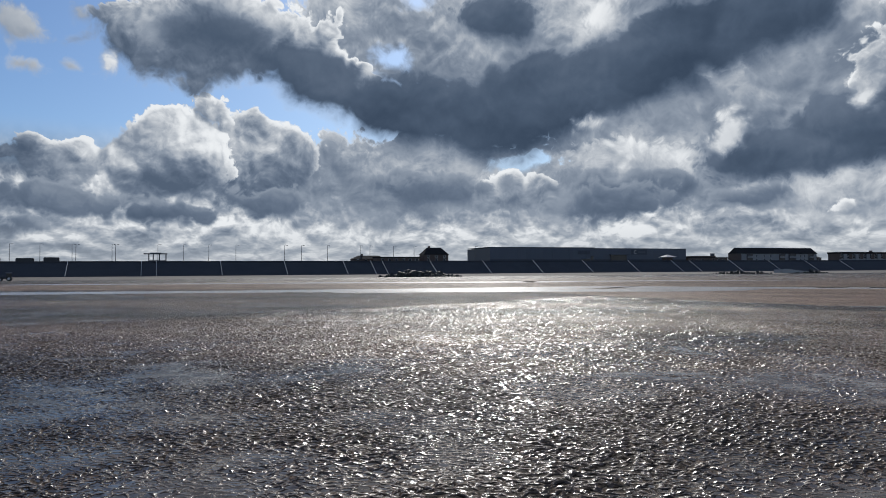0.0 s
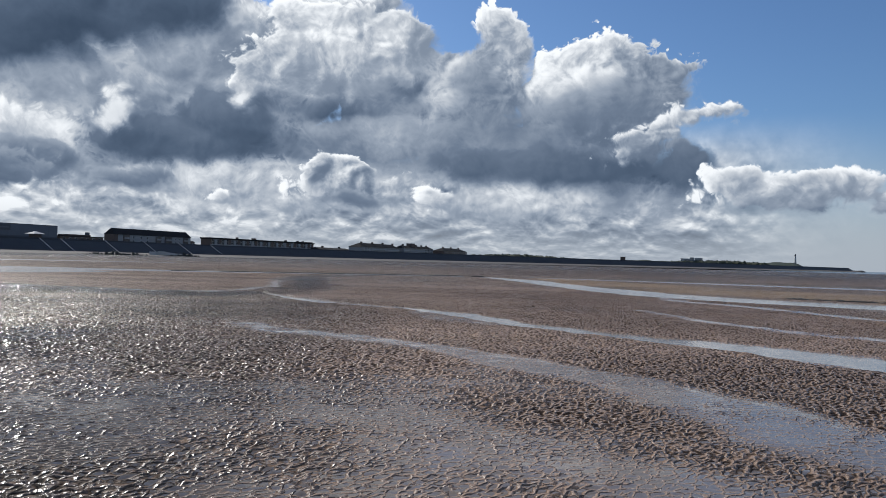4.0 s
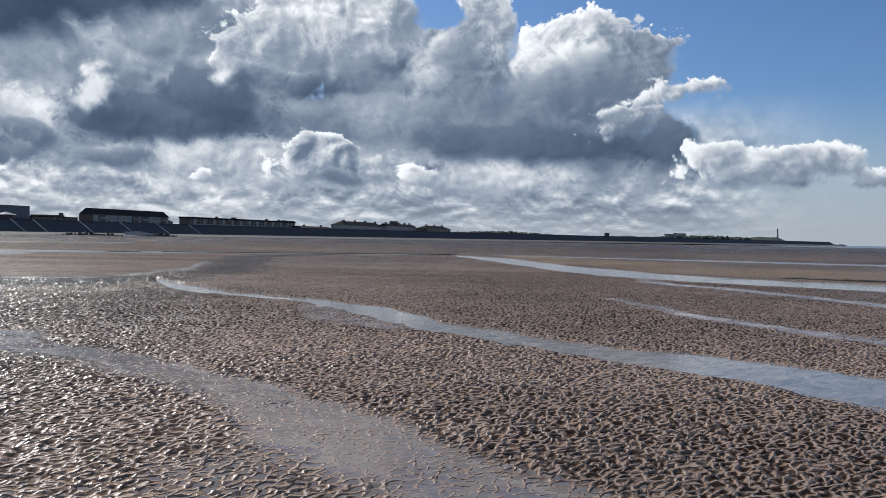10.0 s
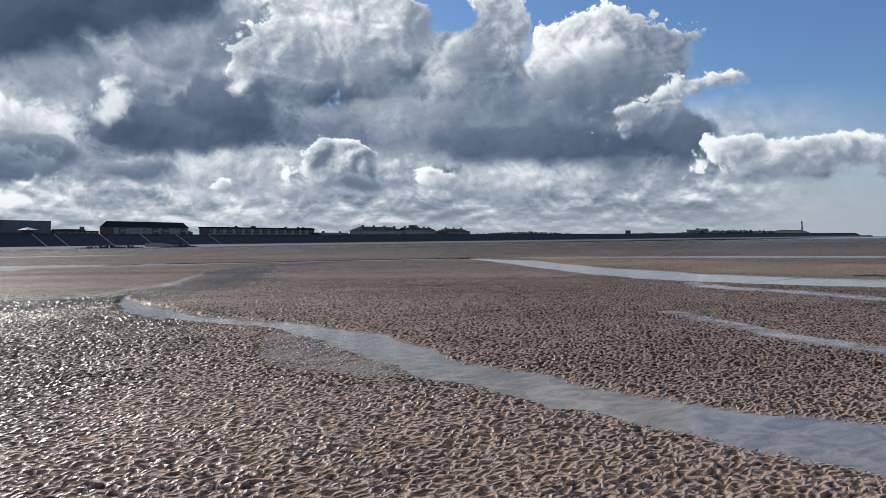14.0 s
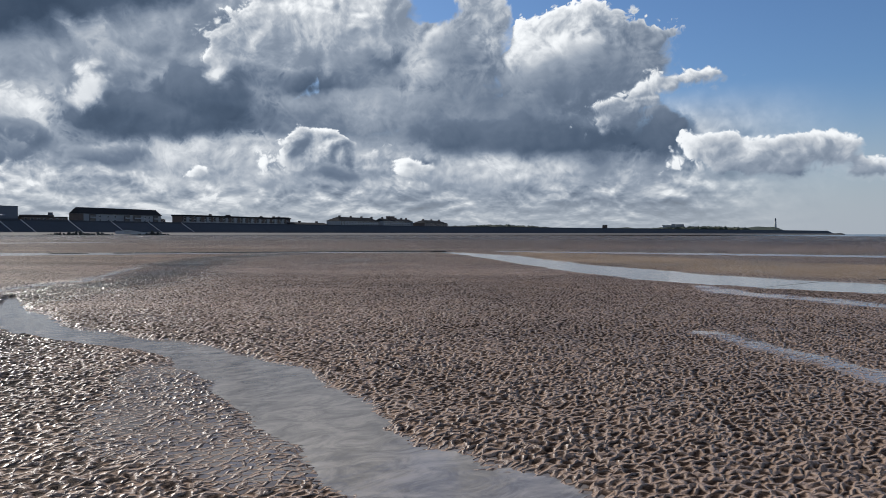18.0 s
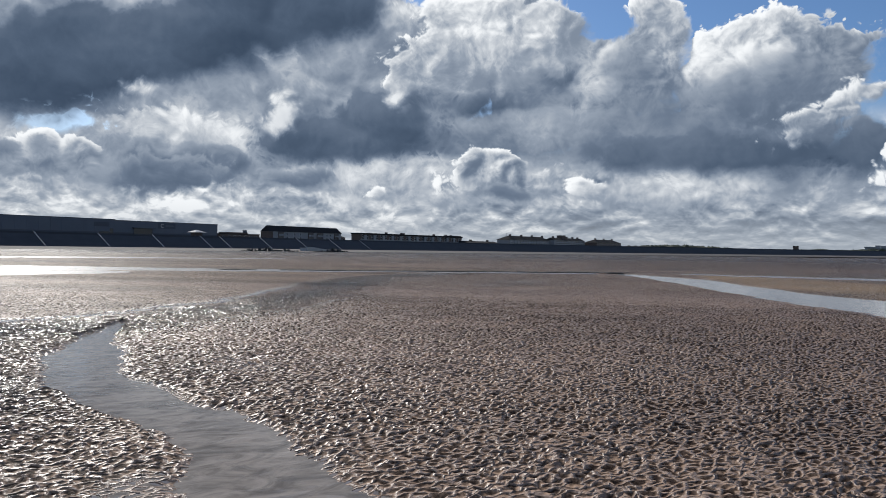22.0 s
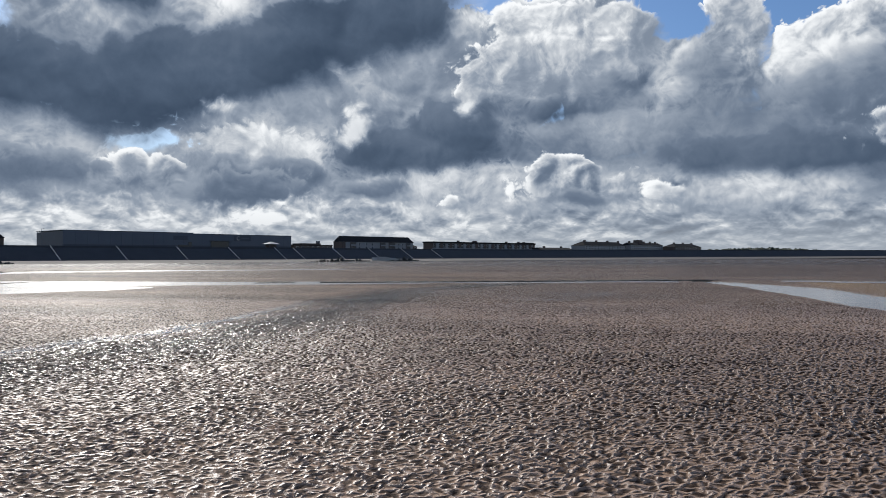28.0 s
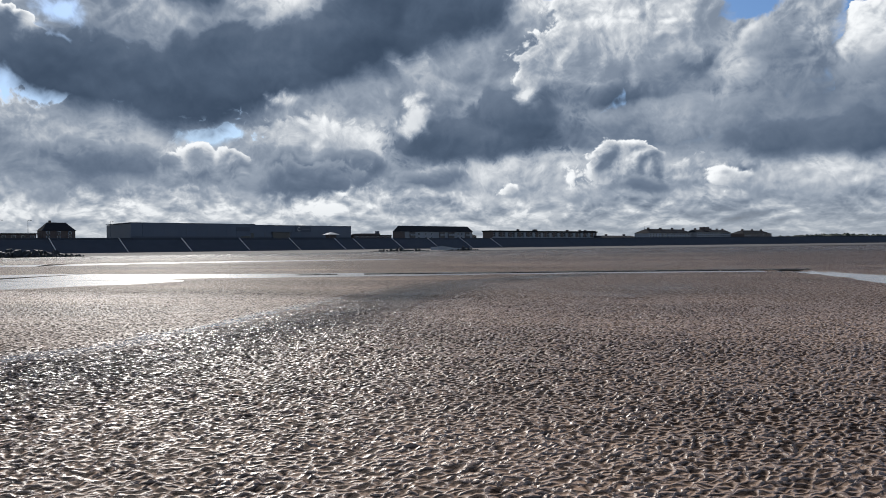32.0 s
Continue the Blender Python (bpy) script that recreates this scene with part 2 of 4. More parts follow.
mass("trailing heap", 0.45, 0.98, 1.1, 0.25, 0.9, [(70.0, 4.9, 5.5, 1.5, 0), (66.6, 5.6, 2.1, 1.3, 0), (73.6, 5.5, 2.3, 1.6, 0), (70.7, 5.9, 2.4, 1.1, 0), (76.7, 4.5, 2.2, 0.9, -6)])
mass("foot of the trailing heap", 0.28, 0.55, 0.5, 0.8, 0.6, [(67.0, 4.2, 3.0, 0.7, 0), (72.6, 4.0, 3.9, 0.5, 0)])
mass("dark cloud on the far side", 0.1, 0.46, 0.4, 0.7, 1.3, [(25.0, 8.3, 7.1, 2.4, 0), (28.2, 9.8, 3.9, 2.4, 0)])
mass("broad dark band", 0.06, 0.36, 0.35, 0.9, 1.0, [(-9.8, 14.4, 6.6, 2.7, -15), (-1.1, 12.0, 8.9, 3.5, -8), (6.3, 12.3, 8.8, 4.0, 20), (15.6, 15.1, 9.1, 3.6, 22), (23.4, 17.3, 8.3, 3.3, 22), (2.8, 9.0, 4.4, 1.0, 5)])
mass("dark scrap above", 0.12, 0.42, 0.4, 0.5, 1.0, [(4.2, 18.9, 3.9, 2.2, 0)])
mass("low heaps below the band", 0.25, 0.6, 0.8, 0.4, 0.9, [(-2.1, 6.4, 3.8, 1.6, 0), (12.9, 5.4, 4.8, 1.8, 0), (16.6, 6.2, 2.6, 1.6, 0)])
mass("small bright heaps", 0.34, 1.0, 1.1, 0.18, 0.8, [(3.5, 5.9, 2.4, 1.5, 0), (4.4, 6.7, 1.2, 1.0, 0), (7.6, 6.3, 1.6, 1.5, 0)])
mass("low flat grey heaps", 0.25, 0.6, 0.7, 0.4, 0.9, [(12.8, 5.0, 4.8, 1.6, 0), (22.2, 5.1, 3.0, 0.9, 0), (-0.3, 6.3, 4.3, 1.5, 0)])
mass("small heap with a lit head", 0.34, 1.02, 1.4, 0.25, 1.0, [(37.7, 5.4, 5.0, 1.6, 0), (35.0, 6.5, 1.8, 1.2, 0), (38.9, 6.5, 1.9, 1.0, 0)])
mass("shade of the small heap", 0.26, 0.5, 0.4, 0.6, 0.5, [(38.3, 4.5, 4.4, 0.6, 0)])
mass("scraps beside it", 0.5, 1.02, 1.0, 0.25, 0.7, [(44.3, 4.5, 2.1, 1.0, 0), (44.0, 5.0, 1.2, 0.7, 0), (28.4, 4.5, 1.1, 0.7, 0)])
mass("bright breaks", 0.86, 1.04, 0.4, 1.0, 0.9, [(21.0, 10.2, 1.6, 1.4, 0), (21.0, 11.2, 0.9, 0.5, 0)])
mass("bright breaks towards the sun", 0.84, 1.04, 0.5, 0.9, 1.0, [(20.6, 9.9, 1.4, 1.4, 0), (30.0, 11.6, 1.1, 1.1, 0), (-5.7, 15.0, 1.2, 0.7, 20), (-6.4, 9.4, 2.6, 0.4, 0), (10.9, 10.8, 2.0, 0.7, 10), (-24.7, 14.8, 1.1, 1.1, 0), (11.9, 19.1, 1.8, 1.0, 20)])

colours = k.add("ShaderNodeValToRGB", {}, Fac=tone)
ramp = colours.color_ramp
ramp.elements[0].position, ramp.elements[0].color = 0.0, (0.03, 0.05, 0.085, 1)
ramp.elements[1].position, ramp.elements[1].color = 1.0, (1.0, 0.985, 0.96, 1)
for at, rgb in ((0.2, (0.085, 0.118, 0.172)), (0.4, (0.165, 0.205, 0.27)), (0.6, (0.32, 0.36, 0.42)), (0.8, (0.6, 0.615, 0.635))):
    ramp.elements.new(at).color = (*rgb, 1)
blue = k.vec("MULTIPLY", sky.outputs[0], (0.58, 0.74, 0.95))
haze = k.math("MULTIPLY", k.step(el, 11.0, 0.0), 0.9)
colour = k.mix(haze, blue, (4.2, 4.6, 5.1))
clouds = k.mix(k.step(el, 4.5, 0.0, 0.0, 0.66), k.vec("MULTIPLY", colours.outputs[0], (10.0, 10.25, 10.45)), (4.5, 4.85, 5.2))
colour = k.mix(cover, colour, clouds)
back = k.add("ShaderNodeBackground", {}, Color=colour, Strength=0.1)
k.add("ShaderNodeOutputWorld", {}, Surface=back.outputs[0])
world.cycles.sampling_method = "MANUAL"
world.cycles.sample_map_resolution = 512

# ---------------------------------------------------------------- materials
MATS = {}


def material(name, make):
    if name not in MATS:
        m = bpy.data.materials.new(name)
        m.use_nodes = True
        n = Nodes(m.node_tree)
        shader = make(n)
        n.add("ShaderNodeOutputMaterial", {}, Surface=shader.outputs[0])
        MATS[name] = m
    return MATS[name]


def plain(name, dark, light, rough=0.8, scale=1.0, bump=0.02, metal=0.0, spec=0.4):
    """A worn surface: two scales of variation between two near colours, and fine relief."""

    def make(n):
        at = n.add("ShaderNodeTexCoord").outputs["Object"]
        big, fine = n.noise(at, 0.35 * scale, 4.0), n.noise(at, 5.0 * scale, 5.0)
        rnd = n.add("ShaderNodeObjectInfo").outputs["Random"]
        f = n.math("ADD", n.math("MULTIPLY", big, 0.6), n.math("MULTIPLY_ADD", fine, 0.35, n.math("MULTIPLY", rnd, 0.15)), clamp=True)
        b = n.add("ShaderNodeBump", {}, Strength=0.4, Distance=bump, Height=fine)
        return n.add("ShaderNodeBsdfPrincipled", {}, Base_Color=n.mix(f, dark, light), Roughness=n.math("MULTIPLY_ADD", fine, 0.2, rough - 0.1), Metallic=metal, Specular_IOR_Level=spec, Normal=b.outputs[0])

    return material(name, make)


def sand(n):
    """Tidal sand: hollows coloured dark as if shaded, paler crests, grains, and water standing in the lowest places."""
    at = n.add("ShaderNodeTexCoord").outputs["Object"]
    fill = n.add("ShaderNodeAttribute", {"attribute_name": "wet"}).outputs["Fac"]
    h = n.add("ShaderNodeAttribute", {"attribute_name": "crest"}).outputs["Fac"]
    tone = n.add("ShaderNodeAttribute", {"attribute_name": "tone"}).outputs["Fac"]
    coarse = n.add("ShaderNodeAttribute", {"attribute_name": "coarse"}).outputs["Fac"]
    relief = n.add("ShaderNodeAttribute", {"attribute_name": "relief"}).outputs["Fac"]
    warm = n.add("ShaderNodeAttribute", {"attribute_name": "warm"}).outputs["Fac"]
    dull = n.math("SUBTRACT", 1.0, n.add("ShaderNodeAttribute", {"attribute_name": "dull"}).outputs["Fac"])
    grains = n.noise(at, 45.0, 4.0, 0.65)
    patches = n.noise(at, 0.3, 5.0, 0.6)
    turn = n.add("ShaderNodeMapping", {}, Vector=at, Rotation=(0, 0, radians(43)), Scale=(7.6, 13.2, 1)).outputs[0]
    bend = n.vec("MULTIPLY", n.vec("SUBTRACT", n.noise(at, 4.2, 3.0, 0.6, colour=True), (0.5, 0.5, 0.5)), (1.9, 1.7, 0))
    cells = n.add("ShaderNodeTexVoronoi", {"feature": "DISTANCE_TO_EDGE", "voronoi_dimensions": "2D"}, Vector=n.vec("ADD", turn, bend), Scale=1.0, Randomness=0.9)
    small = n.math("POWER", n.step(cells.outputs[0], 0.0, 0.4, 1.0, 0.0), 1.5)
    away = n.step(coarse, 0.0, 0.1)
    wide = n.add("ShaderNodeTexVoronoi", {"feature": "DISTANCE_TO_EDGE", "voronoi_dimensions": "2D"}, Vector=n.vec("ADD", turn, bend), Scale=0.4, Randomness=1.0)
    big = n.step(wide.outputs[0], 0.0, 0.3, 1.0, 0.0)
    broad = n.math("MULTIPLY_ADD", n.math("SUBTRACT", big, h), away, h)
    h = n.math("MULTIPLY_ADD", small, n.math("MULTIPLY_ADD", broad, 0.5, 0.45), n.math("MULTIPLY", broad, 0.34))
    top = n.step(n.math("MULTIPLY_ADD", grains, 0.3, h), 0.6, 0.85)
    pool = n.step(n.math("MULTIPLY_ADD", grains, 0.1, n.math("SUBTRACT", fill, h)), 0.03, 0.11)
    damp_shade = n.add("ShaderNodeAttribute", {"attribute_name": "damp_shade"}).outputs["Fac"]
    # ripple light and shade put into the colour: dark hollows, pale crests
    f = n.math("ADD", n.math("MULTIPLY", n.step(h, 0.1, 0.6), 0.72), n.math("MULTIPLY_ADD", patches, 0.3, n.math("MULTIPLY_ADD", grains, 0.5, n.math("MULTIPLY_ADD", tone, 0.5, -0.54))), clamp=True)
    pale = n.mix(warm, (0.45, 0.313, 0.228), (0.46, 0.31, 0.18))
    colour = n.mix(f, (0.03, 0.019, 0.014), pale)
    # near-black tint: wet sand, with backlit shade of ripples and pools painted in
    colour = n.mix(n.math("MULTIPLY", damp_shade, 0.9), colour, n.mix(f, (0.006, 0.005, 0.004), (0.06, 0.047, 0.04)))
    colour = n.mix(n.math("MULTIPLY", pool, 0.75), colour, n.mix(damp_shade, (0.26, 0.215, 0.18), (0.035, 0.029, 0.026)))
    b1 = n.add("ShaderNodeBump", {}, Strength=1.0, Distance=n.math("MULTIPLY", relief, n.math("MULTIPLY_ADD", damp_shade, 0.014, n.math("MULTIPLY_ADD", away, 0.045, 0.032))), Height=n.math("MAXIMUM", h, fill))
    b2 = n.add("ShaderNodeBump", {}, Strength=n.math("MULTIPLY_ADD", pool, -0.62, 0.65), Distance=0.013, Height=grains, Normal=b1.outputs[0])
    gleam = n.math("MULTIPLY", n.math("MULTIPLY", top, dull), n.math("MULTIPLY_ADD", damp_shade, 0.25, 0.65))
    rough = n.math("MULTIPLY_ADD", n.math("MULTIPLY", gleam, damp_shade), -0.1, n.math("MULTIPLY_ADD", gleam, -0.38, 0.6))
    rough = n.math("MULTIPLY_ADD", pool, n.math("SUBTRACT", 0.07, rough), rough)
    gloss = n.math("MAXIMUM", n.math("MULTIPLY", pool, n.math("MULTIPLY_ADD", damp_shade, -0.3, 0.45)), n.math("MULTIPLY_ADD", gleam, 0.6, 0.03))
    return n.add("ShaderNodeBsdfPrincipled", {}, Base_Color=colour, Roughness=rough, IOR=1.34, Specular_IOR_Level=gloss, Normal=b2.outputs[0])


def shallow_water(n):
    at = n.add("ShaderNodeTexCoord").outputs["Object"]
    turn = n.add("ShaderNodeMapping", {}, Vector=at, Rotation=(0, 0, radians(30)), Scale=(0.8, 1.3, 1)).outputs[0]
    waves = n.math("ADD", n.noise(turn, 5.0, 4.0, 0.6, 0.6), n.math("MULTIPLY", n.noise(at, 1.1, 3.0), 0.8))
    bed = n.mix(n.step(n.noise(turn, 3.0, 6.0, 0.65, 1.2), 0.3, 0.7), (0.15, 0.127, 0.104), (0.36, 0.31, 0.26))
    b = n.add("ShaderNodeBump", {}, Strength=0.5, Distance=0.008, Height=waves)
    return n.add("ShaderNodeBsdfPrincipled", {}, Base_Color=bed, Roughness=0.1, IOR=1.33, Specular_IOR_Level=0.5, Normal=b.outputs[0])


def ruffled_water(n):
    at = n.add("ShaderNodeTexCoord").outputs["Object"]
    b = n.add("ShaderNodeBump", {}, Strength=0.8, Distance=0.05, Height=n.noise(at, 3.0, 4.0, 0.6))
    bed = n.mix(n.noise(at, 0.3, 4.0, 0.6), (0.16, 0.14, 0.12), (0.32, 0.28, 0.24))
    return n.add("ShaderNodeBsdfPrincipled", {}, Base_Color=bed, Roughness=0.26, IOR=1.33, Specular_IOR_Level=0.5, Normal=b.outputs[0])


def sea_water(n):
    at = n.add("ShaderNodeTexCoord").outputs["Object"]
    b = n.add("ShaderNodeBump", {}, Strength=0.6, Distance=0.3, Height=n.noise(at, 0.4, 5.0, 0.6))
    return n.add("ShaderNodeBsdfPrincipled", {}, Base_Color=(0.05, 0.075, 0.09), Roughness=0.2, IOR=1.33, Normal=b.outputs[0])


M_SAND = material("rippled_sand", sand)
M_WATER = material("shallow_water", shallow_water)
M_SEA = material("sea_water", sea_water)
M_CHOP = material("wind_ruffled_water", ruffled_water)
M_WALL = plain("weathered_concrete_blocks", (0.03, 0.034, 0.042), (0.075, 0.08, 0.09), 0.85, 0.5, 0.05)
M_CONC = plain("pale_concrete", (0.4, 0.39, 0.37), (0.6, 0.59, 0.56), 0.8, 1.0)
M_APRON = plain("shingle_apron", (0.07, 0.062, 0.055), (0.17, 0.15, 0.13), 0.9, 1.0, 0.1)
M_ROCK = plain("weedy_rock", (0.012, 0.014, 0.012), (0.05, 0.05, 0.045), 0.7, 2.0, 0.05)
M_CLAD = plain("grey_metal_cladding", (0.1, 0.115, 0.14), (0.145, 0.16, 0.19), 0.5, 0.4)
M_CLAD_D = plain("dark_metal_cladding", (0.06, 0.07, 0.085), (0.1, 0.11, 0.125), 0.5, 0.4)
M_ROOF = plain("dark_roof_tiles", (0.018, 0.018, 0.02), (0.045, 0.043, 0.043), 0.95, 2.0, 0.02, 0.0, 0.08)
M_BRICK = plain("brown_brick", (0.08, 0.06, 0.05), (0.16, 0.12, 0.1), 0.85, 2.0)
M_REND = plain("pale_render", (0.24, 0.245, 0.25), (0.36, 0.36, 0.355), 0.8, 0.6)
M_GLASS = plain("dark_window_glass", (0.015, 0.018, 0.022), (0.03, 0.034, 0.04), 0.12, 1.0, 0.0, 0.0, 0.6)
M_STEEL = plain("galvanised_steel", (0.1, 0.105, 0.11), (0.18, 0.185, 0.19), 0.5, 3.0, 0.002, 0.6)
M_WHITE = plain("white_paint", (0.68, 0.68, 0.66), (0.82, 0.82, 0.8), 0.5, 1.0)
M_LAND = plain("rough_grass_and_paving", (0.04, 0.045, 0.03), (0.1, 0.1, 0.08), 0.9, 0.4)
M_LEAF = plain("dark_foliage", (0.015, 0.022, 0.012), (0.05, 0.06, 0.03), 0.8, 1.0, 0.1)
M_RUB = plain("black_rubber", (0.012, 0.012, 0.012), (0.03, 0.03, 0.03), 0.8, 3.0)
M_BODY = plain("dark_vehicle_paint", (0.03, 0.035, 0.04), (0.05, 0.055, 0.06), 0.3, 1.0, 0.0)

# ---------------------------------------------------------------- helpers for shapes


def lattice(x, y, seed):
    """Smooth value noise, 0 to 1, over arrays."""
    table = np.random.RandomState(seed).rand(256, 256)
    i, j = np.floor(x).astype(int), np.floor(y).astype(int)
    u, v = x - i, y - j
    u, v = u * u * (3 - 2 * u), v * v * (3 - 2 * v)
    g = lambda a, b: table[a % 256, b % 256]
    return (g(i, j) * (1 - u) + g(i + 1, j) * u) * (1 - v) + (g(i, j + 1) * (1 - u) + g(i + 1, j + 1) * u) * v


def fractal(x, y, seed, octaves=4):
    out, size, total = 0, 1.0, 0
    for o in range(octaves):
        out, total = out + lattice(x / size * 1.0, y / size, seed + o) * size, total + size
        size *= 0.5
    return out / total


def ease(v, lo, hi):
    v = np.clip((v - lo) / (hi - lo), 0, 1)
    return v * v * (3 - 2 * v)


def along(points, x, y):
    """Distance to a line of (x, y, half width), as a share of the half width there, and in metres; and the side."""
    rel, dist, side = np.full(x.shape, 1e9), np.full(x.shape, 1e9), np.zeros(x.shape)
    for (ax, ay, aw), (bx, by, bw) in zip(points, points[1:]):
        dx, dy = bx - ax, by - ay
        f = np.clip(((x - ax) * dx + (y - ay) * dy) / (dx * dx + dy * dy), 0, 1)
        d = np.hypot(x - ax - f * dx, y - ay - f * dy)
        near = d < dist
        side = np.where(near, np.sign(dx * (y - ay) - dy * (x - ax)), side)
        dist = np.minimum(dist, d)
        rel = np.minimum(rel, d / (aw + f * (bw - aw)))
    return rel, dist, side


def mesh_of(name, verts, faces, mat=None, smooth=False):
    me = bpy.data.meshes.new(name)
    me.from_pydata([tuple(v) for v in verts], [], [tuple(f) for f in faces])
    if mat:
        me.materials.append(mat)
    if smooth:
        me.polygons.foreach_set("use_smooth", [True] * len(me.polygons))
    me.update()
    return me


def grid_mesh(name, X, Y, Z, mat):
    r, c = X.shape
    v = np.stack([X.ravel(), Y.ravel(), Z.ravel()], 1)
    i = (np.arange(r - 1)[:, None] * c + np.arange(c - 1)[None]).ravel()
    f = np.stack([i, i + 1, i + c + 1, i + c], 1)
    me = bpy.data.meshes.new(name)
    me.vertices.add(len(v))
    me.vertices.foreach_set("co", v.ravel())
    me.loops.add(f.size)
    me.loops.foreach_set("vertex_index", f.ravel())
    me.polygons.add(len(f))
    me.polygons.foreach_set("loop_start", np.arange(0, f.size, 4))
    me.polygons.foreach_set("loop_total", np.full(len(f), 4))
    me.update(calc_edges=True)
    me.polygons.foreach_set("use_smooth", [True] * len(f))
    me.materials.append(mat)
    return me


def part(name, bm, mat, parent, label=""):
    me = bpy.data.meshes.new(name)
    bm.to_mesh(me)
    bm.free()
    me.materials.append(mat)
    ob = new(name, me)
    ob.parent = parent
    return tagged(ob, label=label)


def box(bm, x0, x1, y0, y1, z0, z1, m=None):
    vs = [bm.verts.new(((m @ Vector(p)) if m else Vector(p))) for p in ((x0, y0, z0), (x1, y0, z0), (x1, y1, z0), (x0, y1, z0), (x0, y0, z1), (x1, y0, z1), (x1, y1, z1), (x0, y1, z1))]
    for f in ((3, 2, 1, 0), (4, 5, 6, 7), (0, 1, 5, 4), (1, 2, 6, 5), (2, 3, 7, 6), (3, 0, 4, 7)):
        bm.faces.new([vs[i] for i in f])
    return bm


def boxed(*a):
    return box(bmesh.new(), *a)


def gable(x0, x1, y0, y1, z0, z1, over=0.4, hip=0.0):
    """A pitched roof with its ridge along x."""
    bm = bmesh.new()
    ym = (y0 + y1) / 2
    x0, x1, y0, y1 = x0 - over, x1 + over, y0 - over, y1 + over
    a = [bm.verts.new(p) for p in ((x0, y0, z0), (x1, y0, z0), (x1, y1, z0), (x0, y1, z0), (x0 + hip, ym, z1), (x1 - hip, ym, z1))]
    for f in ((3, 2, 1, 0), (0, 1, 5, 4), (2, 3, 4, 5), (1, 2, 5), (3, 0, 4)):
        bm.faces.new([a[i] for i in f])
    return bm


def rod(r0, r1, z0, z1, seg=8, x=0, y=0):
    bm = bmesh.new()
    bmesh.ops.create_cone(bm, cap_ends=True, segments=seg, radius1=r0, radius2=r1, depth=z1 - z0, matrix=Matrix.Translation((x, y, (z0 + z1) / 2)))
    return bm


def thing(name, m, label, category, group="", kind=""):
    ob = new(name)
    ob.empty_display_size = 0.5
    ob.matrix_world = m
    return tagged(ob, label, category, group, kind)


# ---------------------------------------------------------------- the beach
CREEK_NEAR = [(12.2, 18.0, 0.3), (11.9, 16.6, 0.4), (12.3, 14.5, 0.4), (12.5, 12.4, 0.42), (12.4, 10.6, 0.45), (12.1, 9.1, 0.5), (11.9, 8.0, 0.52), (11.2, 6.2, 0.58), (10.5, 5.1, 0.62), (10.1, 3.0, 0.7), (9.8, -4.0, 0.9)]
CREEK_MAIN = [(20.6, 31.2, 0.1), (20.0, 29.6, 0.2), (19.5, 28.2, 0.34), (19.3, 27.4, 0.45), (19.1, 26.2, 0.6), (18.95, 25.0, 0.55), (19.05, 23.8, 0.5), (19.25, 22.4, 0.36), (19.5, 20.8, 0.42), (19.45, 19.6, 0.45), (19.3, 18.4, 0.48), (18.95, 17.2, 0.5), (18.55, 15.9, 0.5), (17.95, 14.3, 0.45), (17.8, 12.8, 0.55), (17.8, 11.2, 0.65), (17.95, 9.6, 0.75), (17.8, 8.4, 0.75), (17.3, 6.6, 0.95), (17.0, 3.0, 1.1), (17.0, -6.0, 1.3)]
SHOAL = [(18.7, 19.2, 0.3), (18.0, 17.6, 0.6), (17.5, 16.2, 0.7), (17.4, 15.0, 0.4)]
LAGOON = [(60.0, 54.5, 0.5), (57.6, 49.3, 1.0), (54.6, 43.8, 1.5), (50.5, 38.6, 1.5), (47.0, 34.0, 1.5), (43.2, 28.2, 1.9), (40.3, 23.2, 2.2), (39.2, 19.0, 2.2), (39.5, 15.5, 2.1), (40.0, 11.5, 2.3), (42.0, 0.0, 2.5), (48.0, -20.0, 2.5)]
BACK_LAGOON = [(64.0, 51.0, 0.5), (67.0, 43.5, 1.2), (70.0, 34.5, 1.6), (73.0, 24.0, 1.8), (76.0, 12.0, 2.0), (80.0, -5.0, 2.5)]
CREEK_THIN = [(25.8, 15.7, 0.2), (24.3, 13.7, 0.3), (23.2, 12.2, 0.35), (22.8, 11.0, 0.38), (22.4, 10.0, 0.4), (22.2, 8.6, 0.45), (22.1, 7.0, 0.5), (22.0, 2.0, 0.6)]
STREAK = [(36.0, 20.5, 0.3), (34.4, 18.9, 0.6), (33.5, 16.2, 0.6), (31.0, 11.6, 0.5), (29.0, 8.0, 0.4)]
FAR_CREEK = [(-60.0, 71.0, 3.5), (-20.0, 72.0, 4.0), (0.0, 75.0, 4.5), (16.5, 80.0, 4.5), (26.0, 73.0, 3.4), (32.8, 68.6, 2.6), (39.0, 65.4, 2.0), (45.3, 62.2, 1.5), (52.0, 58.7, 1.2), (57.5, 54.0, 0.8)]
POOL = [(-10.0, 67.0, 2.0), (10.0, 67.0, 4.0), (19.0, 66.0, 5.0), (23.0, 65.0, 3.0), (27.0, 64.5, 0.8)]
OUTER_CREEK = [(-90.0, 150.0, 4.0), (-15.0, 140.0, 6.0), (15.8, 131.0, 6.0), (24.0, 134.0, 5.5), (37.0, 133.0, 5.0), (46.0, 130.0, 3.0), (62.0, 126.0, 1.5)]
STEP = [(-90.0, 88.0, 1), (-25.0, 84.0, 1), (0.0, 78.0, 1), (8.0, 60.0, 1), (11.0, 48.0, 1), (14.0, 38.5, 1), (16.5, 33.6, 1), (18.6, 32.2, 1), (20.7, 33.4, 1), (23.6, 36.2, 1), (26.0, 39.4, 1), (29.7, 45.2, 1), (36.3, 54.5, 1), (43.0, 57.8, 1), (50.0, 59.5, 1)]
